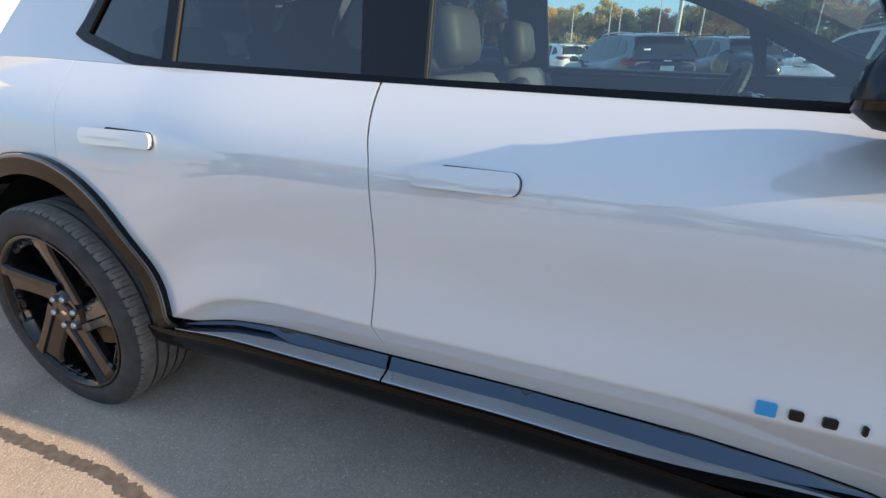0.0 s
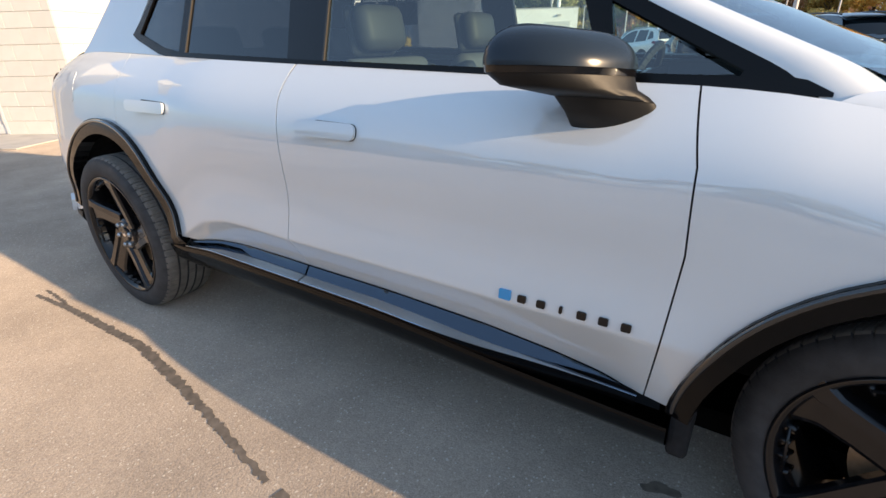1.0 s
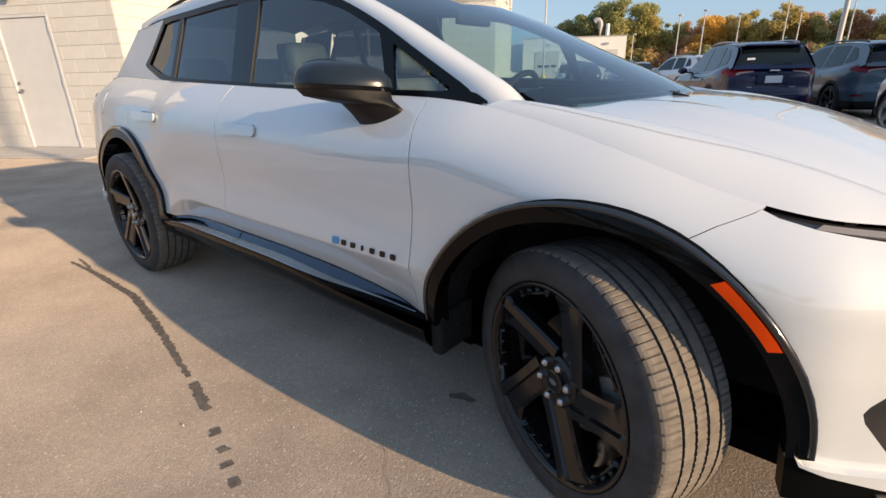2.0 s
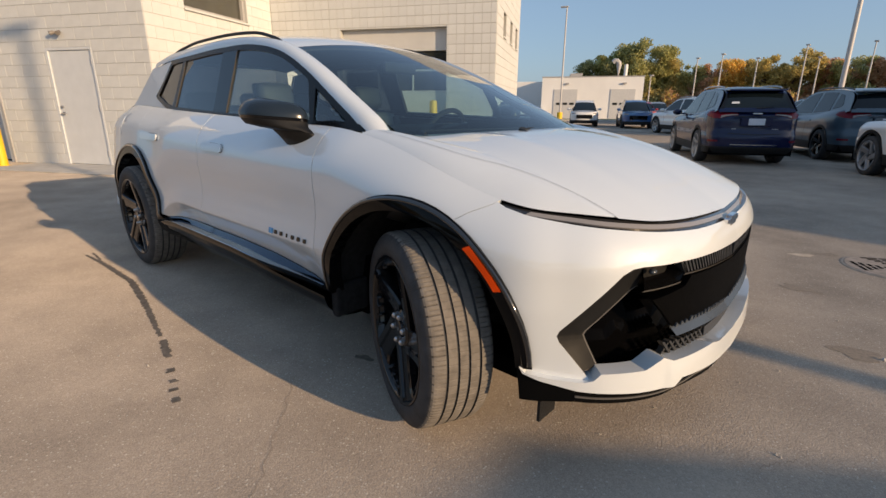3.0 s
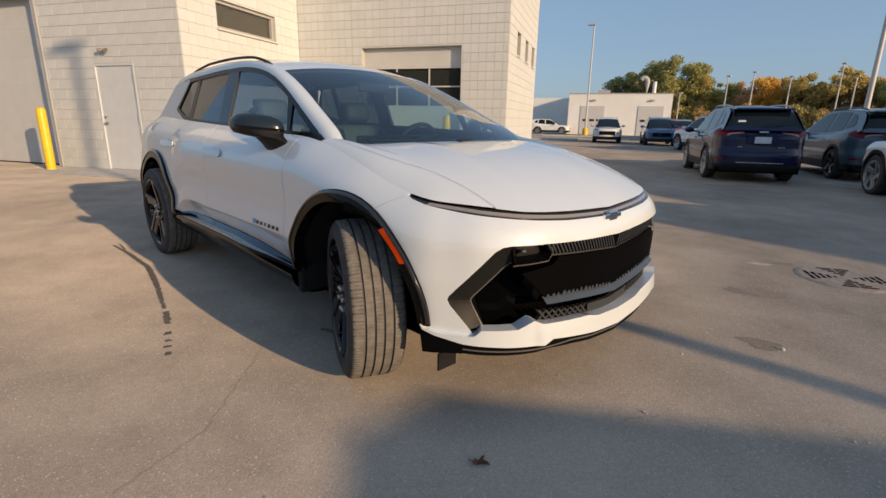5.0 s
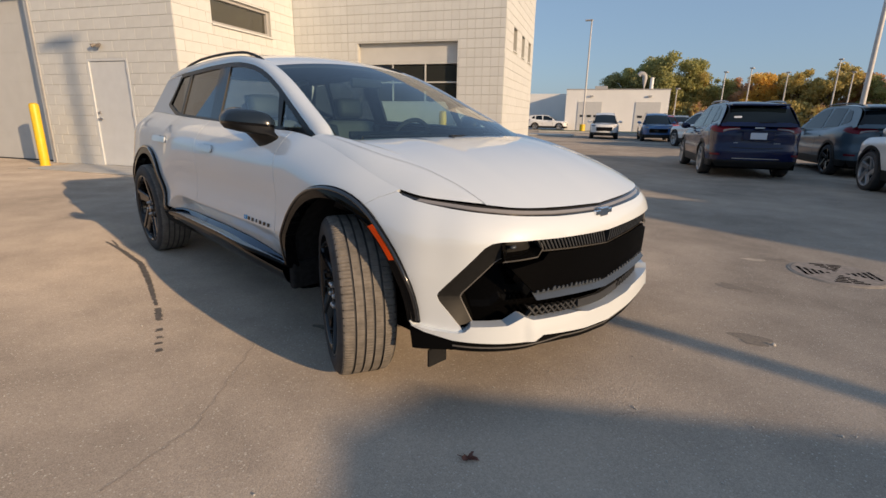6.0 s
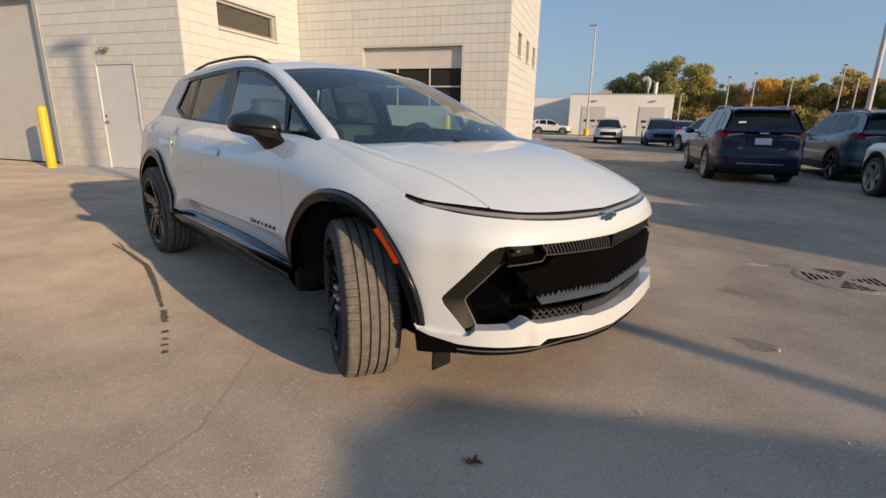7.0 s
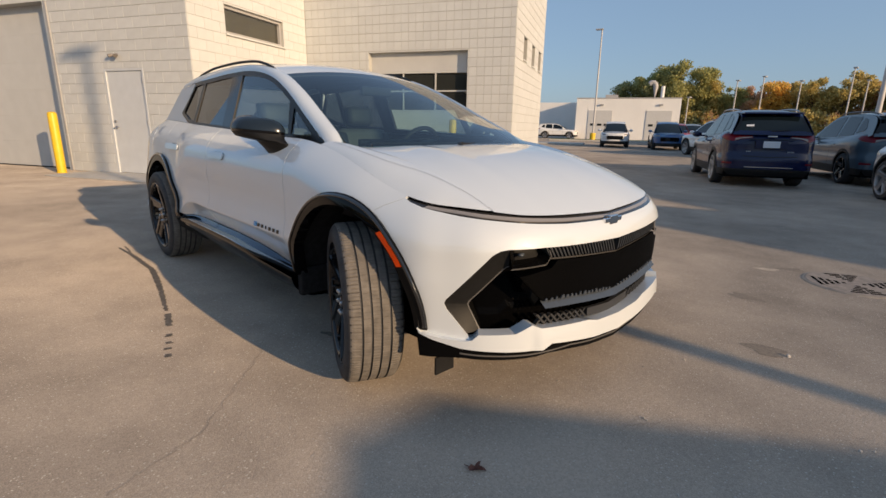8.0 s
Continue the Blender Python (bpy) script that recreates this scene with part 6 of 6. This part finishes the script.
# the tall green group behind the far building
for x, y, h, v, c, w in ((-37, 81, 12.5, 2, 4, 1.1), (-34, 83, 14.5, 3, 0, 1.1), (-31.5, 82, 15.5, 1, 4, 1.0), (-29, 83, 16.5, 0, 0, 1.1), (-26.5, 84, 15.0, 2, 0, 1.0), (-24, 85, 11.5, 1, 1, 1.0), (-21.5, 86, 11, 3, 0, 1.0)):
    tree(x, y, h, v, c, w)
# the lower, turning belt
for x, y, h, v, c, w in ((-19, 86, 11, 0, 3, 1.0), (-16.5, 85, 11.5, 2, 2, 1.1), (-14.5, 88, 10, 1, 1, 1.0), (-11.5, 86, 12.0, 3, 1, 1.2), (-8, 86, 13.0, 0, 1, 1.2), (-4.5, 88, 11, 2, 3, 1.1), (-1.5, 86, 10.5, 1, 0, 1.1)):
    tree(x, y, h, v, c, w)
for k in range(10):
    tree(1.5 + 4.5 * k, 87 - 0.9 * k, 11 + 2 * (k % 3) * 0.8, (3, 0, 2, 1)[k % 4], (3, 1, 2, 1, 0)[k % 5], 1.1 + 0.02 * k)
for k in range(24):
    tree(-35 + 3.4 * k + random.uniform(-1, 1), 94 + random.uniform(-2, 3), random.uniform(7.5, 9.5), k % 4, (1, 3, 0, 1, 2, 4)[k % 6], 1.4)



def bush_mesh(seed, mat):
    """Undergrowth five metres wide: leaf tufts in clumps that reach the ground."""
    rng = random.Random(seed)
    pos, faces = [], []
    for n in range(16):
        c, r = Vector((rng.uniform(-2.4, 2.4), rng.uniform(-1.0, 1.0), rng.uniform(0.3, 2.6))), rng.uniform(0.6, 1.1)
        for k in range(150):
            d = Vector((rng.gauss(0, 1), rng.gauss(0, 1), rng.gauss(0, 1))).normalized() * r * rng.uniform(0.3, 1.1)
            p = c + d
            e = Euler((rng.uniform(0, 6.3), rng.uniform(0, 6.3), rng.uniform(0, 6.3))).to_matrix()
            q = rng.uniform(0.08, 0.18)
            i = len(pos)
            pos += [tuple(p + e @ Vector(v) * q) for v in ((-1, -0.6, 0), (1, -0.5, 0.1), (0.8, 0.7, 0), (-0.7, 0.6, -0.1))]
            faces.append((i, i + 1, i + 2, i + 3))
    mesh = bpy.data.meshes.new("bush")
    mesh.from_pydata([(x, y, max(z, 0.0)) for x, y, z in pos], [], faces)
    mesh.materials.append(mat)
    return mesh


BUSHES = [bush_mesh(40 + k, LEAVES[c]) for k, c in enumerate((4, 1, 3, 0))]
for k in range(26):
    ob = new("bush", BUSHES[k % 4])
    ob.matrix_world = parked(-44 + 3.9 * k, 83.5 - 0.25 * k + random.uniform(-1, 1), random.uniform(-15, 15)) @ Matrix.Scale(random.uniform(1.0, 1.5), 4)
    tagged(ob, "dense undergrowth in autumn leaf below the tree belt", "bush", "undergrowth of the belt")

# ---- unseen shapes added to cast the shade from the sunny side ----
def skyline(outline, x0, x1):
    bm = bmesh.new()
    near, far_side = [bm.verts.new((x0, y, z)) for y, z in outline], [bm.verts.new((x1, y, z)) for y, z in outline]
    n = len(outline)
    for i in range(n):
        bm.faces.new((near[i], near[(i + 1) % n], far_side[(i + 1) % n], far_side[i]))
    bm.faces.new(near)
    bm.faces.new(far_side[::-1])
    return bm


tagged(part("shade_caster_east", skyline([(-2.9, 0.00), (-2.8, 1.41), (-1.35, 2.10), (-0.66, 2.34), (-0.2, 2.34), (0.8, 1.93), (3.2, 1.07), (3.2, 0.00)], 12, 14), FAR_WHITE, None), "unseen white shape added to cast the foreground shade", "wall", kind="structure")
tagged(part("shade_caster_north_east", skyline([(4.6, 0.00), (4.6, 4.09), (5.1, 4.77), (5.8, 5.45), (6.5, 5.35), (7.1, 4.77), (7.7, 5.11), (8.8, 6.03), (15.6, 6.23), (15.6, 0.00)], 20, 26), FAR_WHITE, None), "unseen white shape added to cast the shade over the far lane", "wall", kind="structure")

# ---- marks on the ground ----
TAR = material("tar", (0.155, 0.13, 0.103), 0.75, vary=0.3, scale=30)


CRACK = material("crack_dirt", (0.29, 0.243, 0.19), 0.9)


def strip(name, pts, widths, mat, label, z=0.002, seed=1, category="mark"):
    rng = random.Random(seed)
    bm = bmesh.new()
    last = None
    n = len(pts)
    for i, (x, y) in enumerate(pts):
        dx, dy = pts[min(i + 1, n - 1)][0] - pts[max(i - 1, 0)][0], pts[min(i + 1, n - 1)][1] - pts[max(i - 1, 0)][1]
        d = math.hypot(dx, dy)
        w = widths(i / (n - 1)) * rng.uniform(0.75, 1.25)
        sh = rng.uniform(-0.006, 0.006)
        a = bm.verts.new((x - dy / d * (w + sh), y + dx / d * (w + sh), z))
        b = bm.verts.new((x + dy / d * (w - sh), y - dx / d * (w - sh), z))
        if last:
            bm.faces.new((last[0], last[1], b, a))
        last = (a, b)
    return tagged(part(name, bm, mat, None), label, category, kind="structure")


tar_line = spline([(-0.60, -1.20), (-0.29, -1.17), (0.05, -1.155), (0.35, -1.145), (0.68, -1.18), (1.0, -1.225), (1.26, -1.27), (1.47, -1.305), (1.72, -1.355), (1.9, -1.40), (2.2, -1.48)])
strip("tar_seam", [(-0.6 + 0.012 * i, tar_line(-0.6 + 0.012 * i)) for i in range(173)], lambda u: 0.010 + 0.011 * math.sin(math.pi * u), TAR, "dark tar seam poured along a crack in the asphalt")
strip("tar_seam", [(-0.62 + 0.012 * i, tar_line(-0.6) + 0.055 - 0.0004 * i) for i in range(24)], lambda u: 0.008, TAR, "short dark tar seam beside the longer one", seed=4)
for a, b in ((1.52, 1.74), (1.86, 1.90), (1.97, 2.00), (2.05, 2.075), (2.13, 2.17)):
    n = max(4, int((b - a) / 0.012))
    strip("tar_spot", [(a + (b - a) * i / n, tar_line(a + (b - a) * i / n)) for i in range(n + 1)], lambda u: 0.018, TAR, "small dark tar spot on the asphalt", seed=int(a * 100))
for k, (x0, y0, x1, y1) in enumerate(((2.95, -1.55, 2.35, -1.02), (3.1, -1.9, 2.95, -1.55), (4.05, -0.25, 4.15, -0.12))):
    strip("crack", [(x0 + (x1 - x0) * i / 30, y0 + (y1 - y0) * i / 30 + 0.012 * math.sin(i * 1.3 + k)) for i in range(31)], lambda u: 0.0009, CRACK, "hairline crack in the asphalt", seed=k + 20)


def blot(name, x, y, rx, ry, mat, label, seed, turn=0.0, z=0.0015):
    rng = random.Random(seed)
    bm = bmesh.new()
    vs = []
    for i in range(36):
        a = 2 * math.pi * i / 36
        q = 1 + 0.18 * math.sin(3 * a + seed) + 0.12 * math.sin(5 * a + 2 * seed) + rng.uniform(-0.06, 0.06)
        px, py = rx * q * math.cos(a), ry * q * math.sin(a)
        vs.append(bm.verts.new((x + px * math.cos(turn) - py * math.sin(turn), y + px * math.sin(turn) + py * math.cos(turn), z)))
    bm.faces.new(vs)
    return tagged(part(name, bm, mat, None), label, "mark", kind="structure")


# for stains, and for the shade painted into the hollow by the drain
STAIN_SHADE = material("stain", (0.235, 0.195, 0.153), 0.85, vary=0.25, scale=60)
blot("wet_spot", 2.455, -0.70, 0.055, 0.02, TAR, "small dark wet spot by the tyre", 3, 0.3)
blot("stain_shade", 4.25, 1.03, 0.10, 0.075, STAIN_SHADE, "faint dark stain on the asphalt", 5)
blot("stain_shade", 3.9, 1.95, 0.12, 0.06, STAIN_SHADE, "faint dark stain near the drain", 8)

# drain cover: an iron disc with cast slots, and its rim
IRON = material("cast_iron", (0.30, 0.255, 0.215), 0.75, 0.1, vary=0.25, scale=20, bump=0.3, bump_scale=120)
drain = thing("drain_cover", "rusty round cast iron drain cover set in the asphalt", "drain cover", at=parked(4.40, 2.98, 28))
part("rim", lathe([(0.0, 0.345), (0.004, 0.342), (0.006, 0.328), (0.002, 0.325)], 48, "z"), material("rim_concrete", (0.30, 0.265, 0.22), 0.8, vary=0.2, scale=15), drain)
part("disc", lathe([(0.004, 0.325), (0.008, 0.32), (0.008, 0.0005)], 48, "z"), IRON, drain)
slots = []
for quad in range(4):
    for k in range(5):
        r, half = 0.07 + 0.046 * k, 0.022 + 0.026 * k
        n = 1 if k < 2 else 2
        for j in range(n):
            lo = -half + 2 * half * j / n + 0.008
            hi = -half + 2 * half * (j + 1) / n - 0.008
            if math.hypot(r + 0.012, max(abs(lo), abs(hi))) > 0.315:
                continue
            ob = part("slot", boxed(r - 0.012, r + 0.012, lo, hi, 0.0065, 0.0095), VOID, drain)
            ob.matrix_basis = Matrix.Rotation(radians(90 * quad), 4, "Z")
# pale and dark blots paint the lit and shaded sides of a shallow hollow
HOLLOW_LIT = material("hollow_lit", (0.46, 0.385, 0.30), 0.9, vary=0.2, scale=10)
blot("hollow_lit_side", 3.80, 2.93, 0.09, 0.045, HOLLOW_LIT, "sunlit side of a shallow hollow, painted pale on the asphalt", 6, 0.5)
blot("stain_shade", 3.95, 3.09, 0.10, 0.05, STAIN_SHADE, "shaded side of a shallow hollow, painted dark on the asphalt", 11, 0.6)

# a dead leaf and small stones
LEAF = material("dead_leaf", (0.13, 0.05, 0.035), 0.7, vary=0.3, scale=60)
dead = thing("dead_leaf", "curled brown dead leaf lying on the asphalt", "leaf", at=parked(3.825, -0.90, 35))
bm = bmesh.new()
rng = random.Random(2)
mid = bm.verts.new((0, 0, 0.006))
rim = []
for i in range(22):
    a = 2 * math.pi * i / 22
    r = 0.020 * (1 + 0.35 * math.cos(5 * a)) * rng.uniform(0.8, 1.1)
    rim.append(bm.verts.new((r * 1.3 * math.cos(a), r * math.sin(a), 0.006 + 0.018 * abs(math.sin(1.5 * a)))))
for i in range(22):
    bm.faces.new((mid, rim[i], rim[(i + 1) % 22]))
part("blade", bm, LEAF, dead)
part("stalk", rod(bmesh.new(), (0, 0, 0.006), (-0.045, 0.008, 0.012), 0.0018, 0.0012, 6), LEAF, dead)
STONE = material("pale_stone", (0.5, 0.47, 0.43), 0.8)
rng = random.Random(9)
spots = [(4.36, 1.03, 0.012), (4.75, 0.28, 0.008), (4.5, -0.35, 0.006), (4.9, 0.05, 0.007)] + [(rng.uniform(1.5, 5.2), rng.uniform(-2.4, 2.6), rng.uniform(0.003, 0.006)) for _ in range(70)]
for x, y, r in spots:
    bm = bmesh.new()
    bmesh.ops.create_icosphere(bm, subdivisions=1, radius=r, matrix=Matrix.Translation((0, 0, r * 0.5)))
    for v in bm.verts:
        v.co *= rng.uniform(0.8, 1.2)
    ob = part("pebble", bm, STONE, None)
    ob.matrix_world = parked(x, y, rng.uniform(0, 360))
    tagged(ob, "small pale stone lying on the asphalt", "stone", "loose stones")

# ---- wall blocks, last ----
lay_blocks(wall_door, -1.6, 2.5, 0.44, 0.22, front_face(0.0), [(0, 1.16, 0, 2.29)], bond=0.5, cap=180, z_top=4.84)
lay_blocks(wall_door, -6.4, -1.6, 0.44, 0.22, front_face(0.0), [(-6.4, -1.6, 0, 3.75)], bond=0.5, cap=40, z_top=4.84)
lay_blocks(wall_return, 0.0, 4.1, 0.44, 0.22, side_face(2.5), [(1.05, 3.1, 3.06, 3.7)], bond=0.5, cap=240, z_top=4.84)
lay_blocks(wall_bay, 2.52, 8.4, 0.205, 0.22, front_face(4.1), [(4.45, 7.2, 0, 3.04)], cap=300, z_top=4.84, joint=0.0065)
lay_blocks(wall_end, 4.1, 9.0, 0.44, 0.22, side_face(8.4), [(b0, b1, 2.90, 3.5) for b0, b1 in END_WIN], bond=0.5, cap=240, z_top=4.84)
